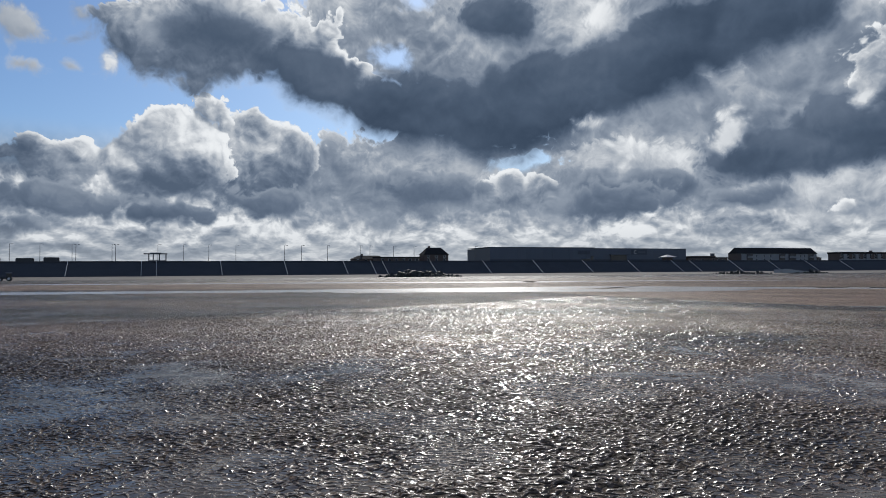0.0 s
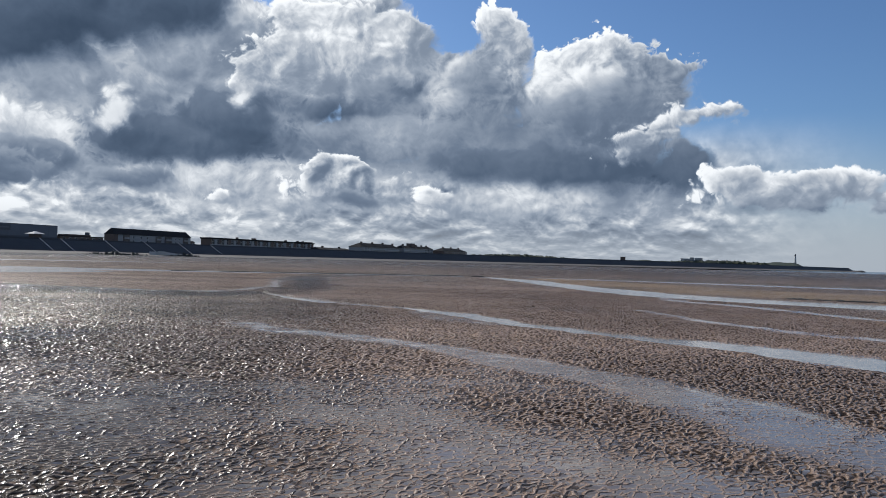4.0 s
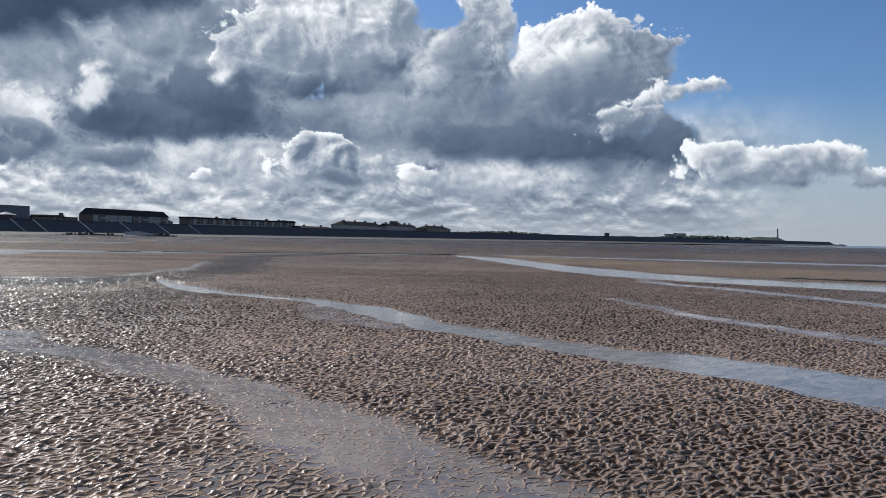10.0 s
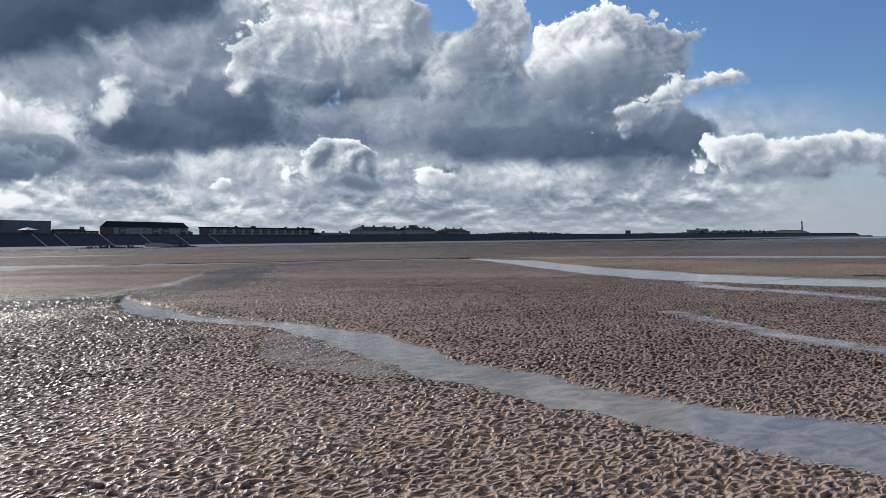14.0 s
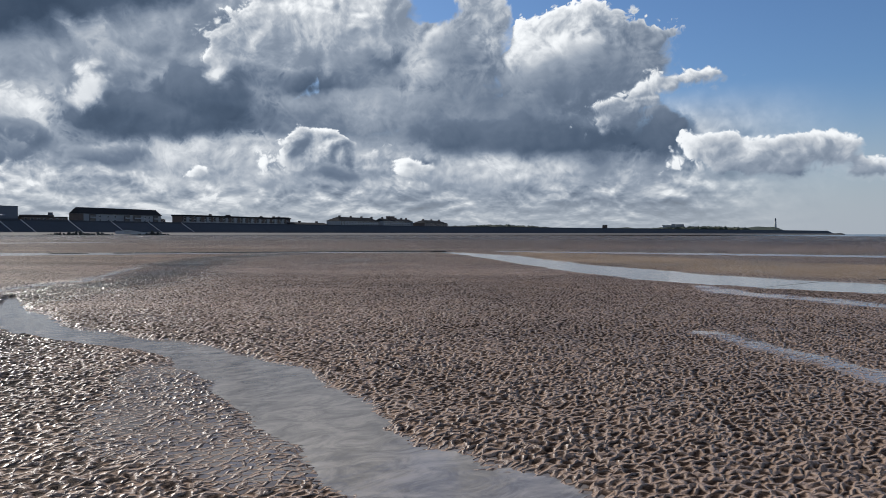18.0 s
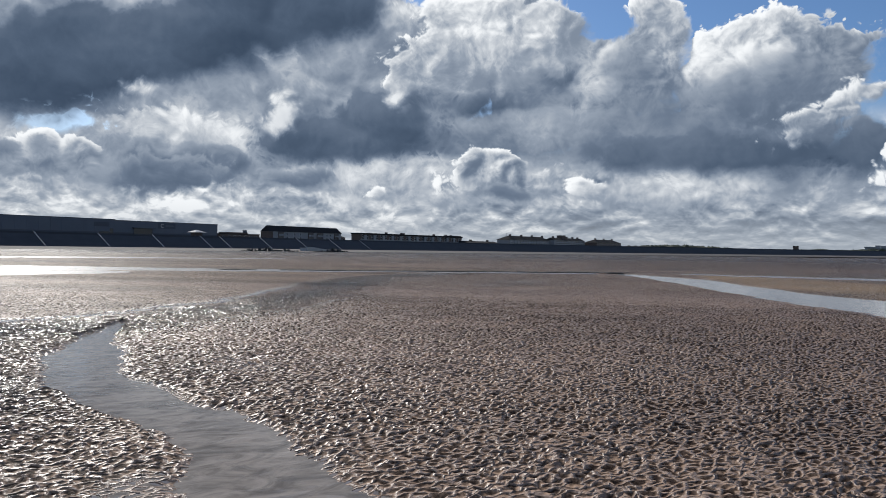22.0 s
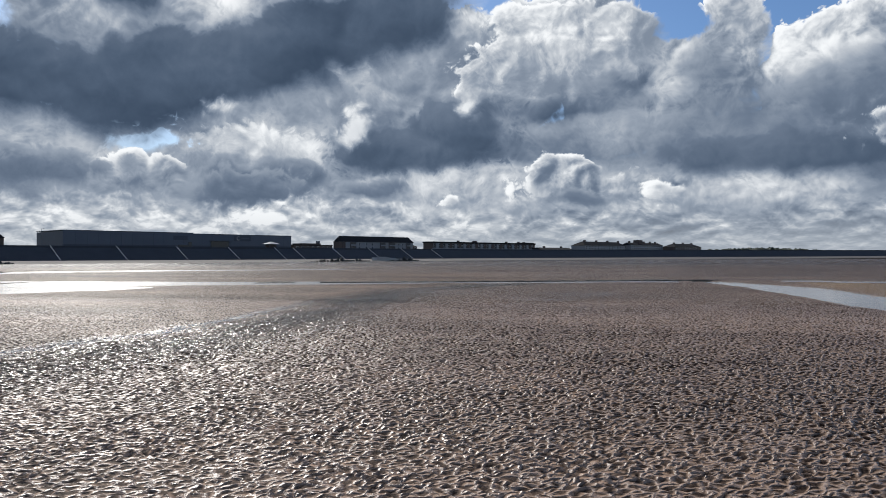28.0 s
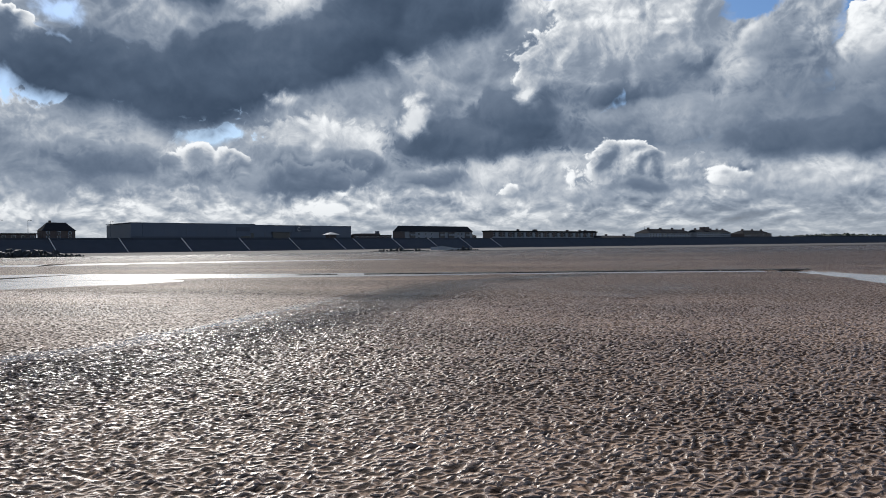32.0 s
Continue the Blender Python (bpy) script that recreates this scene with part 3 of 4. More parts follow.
BAR = [(62.5, 47.0, 1.5), (58.5, 40.5, 3.2), (55.0, 34.0, 4.5), (52.0, 27.0, 5.5), (50.0, 20.0, 6.5), (50.5, 12.0, 7.5), (56.0, 0.0, 9.0), (62.0, -20.0, 10.0)]
RIVERS = [("creek", CREEK_MAIN), ("lagoon", LAGOON), ("far_creek", FAR_CREEK), ("pool", POOL), ("back_lagoon", BACK_LAGOON), ("outer_creek", OUTER_CREEK)]


HEAD = radians(43)                 # the way along which the finest ripples are laid out
CU, SU = math.cos(HEAD), math.sin(HEAD)


def stretch(lo, hi, fine, limits, grows=((40, 1.009), (1e9, 1.06))):
    """Steps of a given size from lo to hi, that grow outwards."""
    mid, ends = list(np.arange(lo, hi, fine)), []
    for start, sign, limit in ((lo, -1, limits[0]), (hi, 1, limits[1])):
        s, q, out = fine, start, []
        while abs(q) < limit:
            s *= next(g for far, g in grows if abs(q - start) < far)
            q += sign * s
            out.append(q)
        ends.append(out)
    return np.array(ends[0][::-1] + mid + ends[1])


gu = stretch(1.4, 42.0, 0.031, (4600, 4600), ((14, 1.006), (1e9, 1.07)))
gv = stretch(-6.0, 5.5, 0.043, (4600, 4600), ((17, 1.008), (1e9, 1.07)))
side = np.arange(-26.0, -6.0, 0.06)
gv = np.concatenate([-26.0 - 0.065 * np.cumsum(1.07 ** np.arange(130))[::-1], side, gv[gv > -6.02]])
V, U = np.meshgrid(gv, gu)
X, Y = U * SU + V * CU, U * CU - V * SU


def crests(X, Y):
    """A net of ripple crests: 1 on the crest, 0 in the hollow."""
    bx = X + 0.3 * (fractal(X / 0.5, Y / 0.6, 71, 2) - 0.5)
    by = Y + 0.3 * (fractal(X / 0.5, Y / 0.6, 75, 2) - 0.5)
    p, q = (bx * CU - by * SU) / 0.132, (bx * SU + by * CU) / 0.092
    i, j = np.floor(p), np.floor(q)
    table = np.random.RandomState(5).rand(512, 512, 2)
    i0, j0 = i.astype(int), j.astype(int)
    f1, f2 = np.full(p.shape, 9.0), np.full(p.shape, 9.0)
    for di in (-1, 0, 1):
        for dj in (-1, 0, 1):
            t = table[(i0 + di) % 512, (j0 + dj) % 512]
            d = np.hypot(i + di + 0.08 + 0.84 * t[..., 0] - p, j + dj + 0.08 + 0.84 * t[..., 1] - q)
            f2 = np.minimum(np.maximum(f1, d), f2)
            f1 = np.minimum(f1, d)
    return 1 - np.clip((f2 - f1) / 0.66, 0, 1) ** 0.8


def beach(X, Y, cell):
    """Height, wetness, crest and tone of the sand, and where the ripples are finer than the sheet."""
    wx = X + 0.7 * (fractal(X / 1.7, Y / 1.7, 11, 3) - 0.5) + 0.25 * (fractal(X / 0.4, Y / 0.4, 14, 2) - 0.5)
    wy = Y + 0.7 * (fractal(X / 1.7, Y / 1.7, 21, 3) - 0.5)
    far = np.hypot(X - 15, Y - 15)
    rise = 0.05 * (fractal(X / 9, Y / 9, 31, 3) - 0.5) * np.clip(1 + far / 60, 1, 3)
    channel = np.zeros(X.shape)
    for which, line in RIVERS:
        rel, _, _ = along(line, wx, wy)
        if which not in ("creek", "lagoon"):
            rise = rise * ease(rel, 1.2, 6.0)
        channel = np.maximum(channel, ease(rel, 1.5, 0.6))
    near_rel, _, _ = along(CREEK_NEAR, wx, wy)
    shoal_rel, _, _ = along(SHOAL, wx, wy)
    streak_rel = np.minimum(along(STREAK, wx, wy)[0], along(CREEK_THIN, wx, wy)[0])
    rel_s, d_step, side = along(STEP, wx, wy)
    beyond = np.where(side > 0, d_step, -d_step)
    smooth_flat = ease(beyond, -0.3, 0.5) * ease(X, 62, 48)
    rim = np.exp(-((beyond + 2.2) / 2.0) ** 2) * ease(X, 56, 44) * ease(X, 12, 17)
    z = rise * (1 - channel) + 0.025 - 0.07 * channel
    z -= 0.0022 * np.clip(X - 150, 0, 1900)
    wet, patch = fractal(X / 6, Y / 6, 41, 3), fractal(X / 1.6, Y / 1.6, 45, 3)
    west = ease(X - 0.1 * Y, 14, 6)
    fill = -0.06 + 0.35 * (wet - 0.5) + (0.6 + 0.6 * west) * (patch - 0.5) + 0.44 * west * (1 - 0.8 * ease(np.hypot(X, Y), 8, 20)) + 0.12 * rim
    fill = np.maximum(fill, 0.68 * ease(near_rel, 1.7, 0.55))
    fill = np.maximum(fill, 0.4 * ease(shoal_rel, 1.6, 0.7))
    fill = np.maximum(fill, 0.62 * ease(streak_rel, 1.45, 0.6))
    fill = np.maximum(fill, 0.9 * channel - 0.1)
    fill = np.maximum(fill, 0.62 * np.exp(-((beyond + 0.45) / 0.45) ** 2) * ease(X, 10, 16) * ease(X, 34, 26))
    fill = fill * (1 - smooth_flat) + smooth_flat * (-0.4 + 0.2 * wet)
    fill -= 0.2 * ease(far, 60, 150)
    # how much of the dark wet and backlit tint the sand takes
    damp_shade = np.clip(0.2 * ease(np.hypot(X, Y), 15, 8) + 0.78 * ease(X - Y, 0.8, -4.0) * ease(X, 21, 14) + 0.9 * rim + 0.3 * ease(shoal_rel, 1.8, 0.8) + 0.9 * (wet - 0.5) - 0.02, 0, 1) * (1 - smooth_flat)
    damp_shade = np.maximum(damp_shade, 0.5 * ease(far, 110, 200))
    ripple = (0.85 + 0.5 * (patch - 0.4)) * (1 - 0.35 * smooth_flat)
    shown = ease(cell, 0.15, 0.1) * ease(far, 60, 45)
    h = crests(X, Y) * (0.4 + 0.9 * fractal(X / 0.4, Y / 0.4, 85, 2))
    full = np.maximum(h, fill)
    z += 0.038 * ripple * shown * (full - 0.35)
    z += 0.03 * ripple * shown * (1 - channel) * (1 - np.clip(fill, 0, 1)) * (fractal(X / 0.45, Y / 0.4, 91, 2) - 0.5)
    tone = 0.42 + 1.1 * (fractal((X * CU - Y * SU) / 14, (X * SU + Y * CU) / 4, 51, 3) - 0.5) - 0.16 * smooth_flat
    bar = ease(along(BAR, wx, wy)[0], 1.3, 0.8)
    tone += 0.42 * bar - 0.26 * ease(far, 28, 55) - 0.4 * ease(far, 60, 120) * (0.5 + fractal(X / 90, Y / 25, 61, 3)) * ease(X - 0.6 * Y, -110, 10)
    # darker mud before the sea wall
    back, across = -0.363 * X + 0.932 * Y, 0.932 * X + 0.363 * Y
    start = 185 + 75 * ease(across, 120, 320)
    mud = ease(back - start + 40 * (fractal(X / 60, Y / 20, 65, 3) - 0.5), -8, 12)
    tone -= 0.75 * mud
    damp_shade = np.maximum(damp_shade, 0.75 * mud)
    coarse = (1 - shown) * ripple * (0.45 + 0.55 * ease(far, 170, 60))
    return z, fill, h, tone, coarse, bar, ripple * (0.5 + 0.5 * ease(far, 170, 60)), damp_shade, 0.55 * smooth_flat


cell = np.maximum(np.gradient(gu)[:, None], np.gradient(gv)[None, :])
Z, WET, CREST, TONE, COARSE, WARM, RELIEF, DAMP_SHADE, DULL = beach(X, Y, cell)
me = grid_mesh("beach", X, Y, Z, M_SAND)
for key, values in (("wet", WET), ("crest", CREST), ("tone", TONE), ("coarse", COARSE), ("warm", WARM), ("relief", RELIEF), ("damp_shade", DAMP_SHADE), ("dull", DULL)):
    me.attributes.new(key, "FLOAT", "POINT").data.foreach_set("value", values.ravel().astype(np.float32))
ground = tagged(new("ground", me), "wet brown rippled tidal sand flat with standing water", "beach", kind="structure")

for name, line in RIVERS:
    rows_v, fine = [], []
    for (ax, ay, aw), (bx, by, bw) in zip(line, line[1:]):
        for s in range(6):
            fine.append((ax + (bx - ax) * s / 6, ay + (by - ay) * s / 6, aw + (bw - aw) * s / 6))
    fine.append(line[-1])
    for i, (a, b, w) in enumerate(fine):
        p, q = fine[max(i - 1, 0)], fine[min(i + 1, len(fine) - 1)]
        t = Vector((q[0] - p[0], q[1] - p[1])).normalized()
        for s in (-1, 1):
            rows_v.append((a - t.y * s * (w * 1.6 + 0.35), b + t.x * s * (w * 1.6 + 0.35), {"creek": -0.012, "lagoon": -0.012, "pool": 0.008}.get(name, 0.014)))
    faces = [(2 * i + 1, 2 * i, 2 * i + 2, 2 * i + 3) for i in range(len(fine) - 1)]
    tagged(new("water_" + name, mesh_of("water", rows_v, faces, M_WATER if name in ("creek", "lagoon") else M_CHOP)), "shallow still water draining over the sand", "water", kind="structure")

sea = new("sea", mesh_of("sea", [(700, -4800, -2.3), (4800, -4800, -2.3), (4800, 1800, -2.3), (700, 1800, -2.3)], [(0, 1, 2, 3)], M_SEA))
tagged(sea, "distant grey-blue sea along the horizon", "sea", kind="structure")

# ---------------------------------------------------------------- sea wall and promenade
NORM, TANG = Vector((-0.363, 0.932, 0)), Vector((0.932, 0.363, 0))


def shore(s, d, z=0.0):
    """A place s metres along the wall and d metres back from the origin."""
    p = TANG * s + NORM * d
    return Vector((p.x, p.y, z))


def shore_pose(s, d, z=0.0, turn=0.0):
    return Matrix.Translation(shore(s, d, z)) @ Matrix.Rotation(math.atan2(TANG.y, TANG.x) + radians(turn), 4, "Z")


def ribbon(name, profile, stations, mat):
    """Sweep a profile of (back, height) along the shore line stations (along, shift)."""
    verts, faces, n = [], [], len(profile)
    for s, shift in stations:
        verts += [shore(s, d + shift, z) for d, z in profile]
    for i in range(len(stations) - 1):
        for j in range(n - 1):
            a = i * n + j
            faces.append((a, a + 1, a + n + 1, a + n))
    return mesh_of(name, verts, faces, mat)


STATIONS = [(s, 0) for s in range(-900, 460, 20)] + [(520, -8), (620, -30), (760, -70), (950, -140), (1300, -270), (1700, -420), (2100, -560)]
apron = tagged(new("apron", ribbon("apron", [(350, -0.9), (353, -0.1), (362, 0.5), (373, 1.5)], STATIONS, M_APRON)), "dark shingle and sand banked at the foot of the sea wall", "beach", kind="structure")
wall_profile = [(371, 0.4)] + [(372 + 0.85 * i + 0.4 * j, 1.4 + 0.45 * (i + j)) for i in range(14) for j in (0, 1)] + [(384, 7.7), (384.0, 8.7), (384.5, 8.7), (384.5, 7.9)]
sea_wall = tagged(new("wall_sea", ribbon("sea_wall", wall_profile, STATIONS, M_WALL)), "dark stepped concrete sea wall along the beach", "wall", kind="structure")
land = tagged(new("promenade", ribbon("promenade", [(384.4, 7.9), (404, 8.0), (440, 8.0), (900, 8.2), (2600, 9)], STATIONS, M_LAND)), "flat promenade and land behind the sea wall", "land", kind="structure")

BASE = 8.0                       # height of the promenade
STAIRS = (-70, -37.8, -6.2, 0.4, 30, 61.2, 91.8, 106.7, 113.1, 140.4, 172, 204, 237, 269, 301, 315, 347, 379, 411, 443, 475)
for s in STAIRS:
    bm = bmesh.new()
    m = shore_pose(s, 372.2, 1.7) @ Matrix.Rotation(math.atan2(7.0, 11.9), 4, "X")
    box(bm, -0.14, 0.14, 0, 13.6, -0.25, 0.16, m)
    part("stair_edge", bm, M_CONC, sea_wall, "pale concrete edge of steps")


def windows(parent, spots, w, h, y=-0.06, mat=None, sill=True):
    """Window panes, each with a frame and sill, at (x, z) on a front wall."""
    for x, z in spots:
        f = part("window", boxed(x - w / 2 - 0.1, x + w / 2 + 0.1, y - 0.02, y + 0.1, z - h / 2 - 0.1, z + h / 2 + 0.1), M_WHITE, parent)
        part("pane", boxed(x - w / 2, x + w / 2, y - 0.06, y - 0.02, z - h / 2, z + h / 2), mat or M_GLASS, f)


# retail sheds
def shed(s0, s1, d, top, label, dark_end=0.0, depth=40):
    L = s1 - s0
    ob = thing("retail_warehouse", shore_pose(s0, d, BASE), label, "warehouse", "retail sheds")
    H = top - BASE
    part("body", boxed(0.3, L - 0.3, 0.3, depth, 0, H - 0.6), M_CLAD_D, ob)
    part("plinth", boxed(0.1, L - 0.1, 0.05, 0.35, 0, 1.9), M_CLAD_D, ob, "dark base band")
    n = max(4, int(L / 6))
    for i in range(n):
        a, b = L * i / n, L * (i + 1) / n
        dark = b <= dark_end and i > n * 0.1
        part("cladding_panel", boxed(a + 0.04, b - 0.04, 0, 0.22, 1.9, H - 0.25), M_CLAD_D if dark else M_CLAD, ob)
    part("roof_edge", boxed(-0.15, L + 0.15, -0.12, depth, H - 0.25, H), M_CLAD_D, ob)
    return ob


big = shed(187.5, 261, 408, 17.4, "long grey metal-clad retail shed with a dark base", 0, 35)
for x, w, h in ((67, 6, 2.2), (71.5, 2, 4)):
    part("loading_door", boxed(x - w / 2, x + w / 2, -0.08, 0, 0.1, h), M_GLASS, big)
part("sign_board", boxed(61, 70, -0.12, 0, 5.0, 7.4), M_CLAD_D, big, "dark sign board")
small = shed(261.3, 333, 409, 17.0, "grey metal-clad retail shed with a dark glazed entrance")
part("entrance", boxed(12, 24, -0.4, 0, 0.2, 4.6), M_GLASS, small, "dark glazed entrance")
part("canopy", boxed(11, 25, -2.4, 0, 4.6, 5.0), M_CLAD_D, small)
sign = part("sign_board", boxed(28, 40, -0.25, 0, 4.9, 8.3), M_CLAD_D, small, "dark sign board with pale emblem")
bm = bmesh.new()
for i in range(18):
    a, b = math.tau * (0.12 + 0.76 * i / 18), math.tau * (0.12 + 0.76 * (i + 1) / 18)
    vs = [bm.verts.new((31 + r * math.cos(t), -0.27, 6.6 + r * math.sin(t))) for r, t in ((0.85, a), (1.25, a), (1.25, b), (0.85, b))]
    bm.faces.new(vs)
part("emblem", bm, M_CONC, sign)
part("letter_bar", boxed(33.2, 38.8, -0.29, -0.25, 6.2, 7.0), M_CLAD, sign)

# kiosk with a pale canopy on the sea wall
kiosk = thing("kiosk", shore_pose(303, 388, BASE), "small kiosk under a pale peaked canopy on the promenade", "kiosk")
part("cabin", boxed(-2.6, 2.6, 0, 4, 0, 2.6), M_BRICK, kiosk)
bm = bmesh.new()
bmesh.ops.create_cone(bm, cap_ends=True, segments=4, radius1=5.6, radius2=0.4, depth=1.5, matrix=Matrix.Translation((0, 2, 3.6)) @ Matrix.Rotation(radians(45), 4, "Z"))
part("canopy", bm, M_CONC, kiosk, "pale canopy")
for x in (-3.4, 3.4):
    part("post", rod(0.08, 0.08, 0, 3, 6, x, -1.2), M_STEEL, kiosk)

# low flat building and small houses between
low = thing("flat_roofed_hall", shore_pose(337.3, 412, BASE), "low flat-roofed brick hall with roof plant", "building")
part("wall", boxed(0, 33.4, 0, 16, 0, 2.9), M_BRICK, low)
part("roof", boxed(-0.3, 33.7, -0.3, 16.3, 2.9, 3.3), M_ROOF, low)
part("parapet", boxed(8, 24, 1, 12, 3.3, 4.3), M_BRICK, low)
part("roof_plant", boxed(22, 24, 2, 4, 3.3, 6.0), M_CLAD_D, low)
windows(low, [(3 + 4.5 * i, 1.5) for i in range(7)], 1.6, 1.2)


def house(s, d, w, depth, eave, ridge, wall_mat, label, hip=0.0, chimneys=1, turn=0.0, floors=2, cols=3):
    ob = thing("house", shore_pose(s, d, BASE, turn), label, "house")
    part("wall", boxed(0, w, 0, depth, 0, eave), wall_mat, ob)
    roof = part("roof", gable(0, w, 0, depth, eave, ridge, 0.4, hip), M_ROOF, ob)
    if hip < 0.3:
        for x in (0.02, w - 0.02):
            bm = bmesh.new()
            bm.faces.new([bm.verts.new(p) for p in ((x, 0, eave), (x, depth, eave), (x, depth / 2, ridge - 0.15))])
            part("gable_end", bm, wall_mat, ob)
    for c in range(chimneys):
        x = w * (0.3 + 0.5 * c)
        part("chimney", boxed(x - 0.5, x + 0.5, depth / 2 - 0.5, depth / 2 + 0.5, ridge - 1.2, ridge + 0.9), M_BRICK, roof)
    windows(ob, [(w * (i + 0.5) / cols, eave * (j + 0.55) / floors) for i in range(cols) for j in range(floors)], 1.2, 1.2)
    return ob


house(141.0, 395, 14.6, 8, 4.3, 8.4, M_BRICK, "dark two-storey house with a steep tiled roof and chimney", 3.5)
house(104.0, 409, 19.0, 8, 2.2, 4.2, M_BRICK, "low dark brick house with a shallow hipped roof", 4.0, 1, floors=1, cols=4)
annexe = thing("long_outbuilding", shore_pose(114, 396, BASE), "long low dark outbuilding with a flat roof", "building")
part("wall", boxed(0, 24.6, 0, 9, 0, 2.6), M_BRICK, annexe)
part("roof", boxed(-0.3, 24.9, -0.3, 9.3, 2.6, 3.1), M_ROOF, annexe)
windows(annexe, [(3 + 4 * i, 1.4) for i in range(6)], 1.4, 1.0)
house(457.4, 420, 9.0, 9, 3.0, 4.6, M_BRICK, "small brick annexe with a pitched roof", 1.5, 0, floors=1, cols=2)

# apartment terrace with hipped roof
L = 74.0
terr = thing("apartment_terrace", shore_pose(383.3, 416, BASE), "pale rendered apartment terrace with dark hipped tiled roof", "building")
part("wall", boxed(0, L, 0, 8.5, 0, 6.0), M_REND, terr)
part("end_bay", boxed(-0.4, 3, -0.4, 8.9, 0, 5.9), M_BRICK, terr, "brown brick end bay")
roof = part("roof", gable(0, L, 0, 8.5, 6.0, 10.3, 0.6, 1.6), M_ROOF, terr)
for x in (19.0, 46.0):
    part("party_wall", boxed(x - 0.2, x + 0.2, -0.5, 8.5, 6.0, 6.4), M_BRICK, roof)
for a, b in ((8, 13.5), (38, 43.5), (47, 54), (66, 71)):
    bay = part("balcony_bay", boxed(a, b, -0.25, 0, 0.2, 5.7), M_BRICK, terr, "dark recessed balcony bay")
    for z in (0.5, 3.2):
        f = part("window", boxed(a + 0.3, b - 0.3, -0.35, -0.25, z, z + 2.2), M_CLAD_D, bay)
        part("pane", boxed(a + 0.5, b - 0.5, -0.39, -0.35, z + 0.2, z + 2.0), M_GLASS, f)
        part("balustrade", boxed(a - 0.2, b + 0.2, -1.3, -1.2, z - 0.2, z + 0.8), M_REND if z > 2 else M_CLAD, bay)
windows(terr, [(x, z) for x in (17, 24, 30, 58, 62) for z in (1.6, 4.3)], 1.3, 1.3)

# hotel
L = 153.0
hotel = thing("seafront_hotel", shore_pose(493.5, 428, BASE - 0.4), "long three-storey seafront hotel with balconies and chimneys", "hotel")
part("wall", boxed(0, L, 0, 10, 0, 7.0), M_BRICK, hotel)
part("ground_floor", boxed(0, L, -1.2, 0, 0, 2.6), M_REND, hotel, "pale projecting ground floor")
roof = part("roof", boxed(-0.6, L + 0.6, -0.8, 10.5, 7.0, 8.2), M_ROOF, hotel, "dark mansard roof")
for x in (40, 62, 65, 112, 132, 141):
    part("chimney", boxed(x - 0.8, x + 0.8, 4, 6, 8.2, 9.6), M_BRICK, roof)
part("stair_tower", boxed(L - 16, L, 1, 9, 7.0, 8.9), M_BRICK, hotel)
windows(hotel, [(3 + 6.05 * i, z) for i in range(25) for z in (3.8, 5.9)], 2.2, 1.3)
for i in range(12):
    x = 6 + 12.1 * i
    part("bay", boxed(x - 1.6, x + 1.6, -0.9, 0, 2.6, 6.6), M_REND, hotel)

# further seafront
def far_row(s, d, w, base, eave, ridge, n, wall_mat, label, hip=4.0, floors=3):
    ob = thing("seafront_row", shore_pose(s, d, base), label, "building", "far seafront")
    part("wall", boxed(0, w, 0, 16, 0, eave), wall_mat, ob)
    roof = part("roof", gable(0, w, 0, 16, eave, ridge, 0.6, hip), M_ROOF, ob)
    for i in range(2, n, 4):
        x = w * i / n
        part("chimney", boxed(x - 0.9, x + 0.9, 6.5, 8.5, ridge - 1, ridge + 1.4), M_BRICK, roof)
    windows(ob, [(w * (i + 0.5) / n, eave * (j + 0.55) / floors) for i in range(n) for j in range(floors)], 2.2, 1.4)
    return ob


far_row(640, 416, 64, 7.4, 2.2, 4.4, 8, M_BRICK, "low far row of brick houses with dark roofs", 3, 1)
far_row(699, 402, 91, 7.0, 7.0, 11.4, 15, M_REND, "long far pale terrace with dark roof and chimneys", 9)
tower = thing("corner_block", shore_pose(792, 398, 7.0), "far pale block with a square roof tower", "building", "far seafront")
part("wall", boxed(0, 82, 0, 12, 0, 8.2), M_REND, tower)
roof = part("roof", gable(0, 82, 0, 12, 8.2, 11.2, 0.6, 2), M_ROOF, tower)
part("tower", boxed(24, 33, 2, 9, 8.2, 14.2), M_BRICK, tower)
for x in (8, 44, 60, 74):
    part("chimney", boxed(x - 0.9, x + 0.9, 5, 7, 10.4, 12.8), M_BRICK, roof)
windows(tower, [(4 + 4.6 * i, 1.8 + 2.6 * j) for i in range(17) for j in range(3)], 2.0, 1.4)
far_row(878, 384, 78, 7.0, 6.8, 10.8, 12, M_BRICK, "long far brown block with a hipped dark roof", 12)

# masts and street lamps
def lamp(s, d, h):
    ob = thing("street_lamp", shore_pose(s, d, BASE), "slender grey steel promenade lamp post", "street lamp", "promenade lamps")
    part("pole", rod(0.16, 0.09, 0, h, 6), M_STEEL, ob)
    part("arm", boxed(-0.06, 1.3, -0.05, 0.05, h - 0.12, h), M_STEEL, ob)
    part("lantern", boxed(0.9, 1.7, -0.15, 0.15, h - 0.25, h - 0.08), M_CLAD_D, ob)
    return ob


first = lamp(-62.8, 392, 9.0)
for s in (-50.3, -36.8, -35.2, -19.5, -18.0, 1.1, 12.9, 25, 38.2, 62.8, 71.6, 85.4, 103.3, 108.7, 122, 134, 171):
    copy_thing(first, shore_pose(s, 392, BASE))
mast = thing("flag_mast", shore_pose(705, 410, 7.0), "tall thin bare mast beside far houses", "mast")
part("pole", rod(0.25, 0.12, 0, 14, 6), M_STEEL, mast)

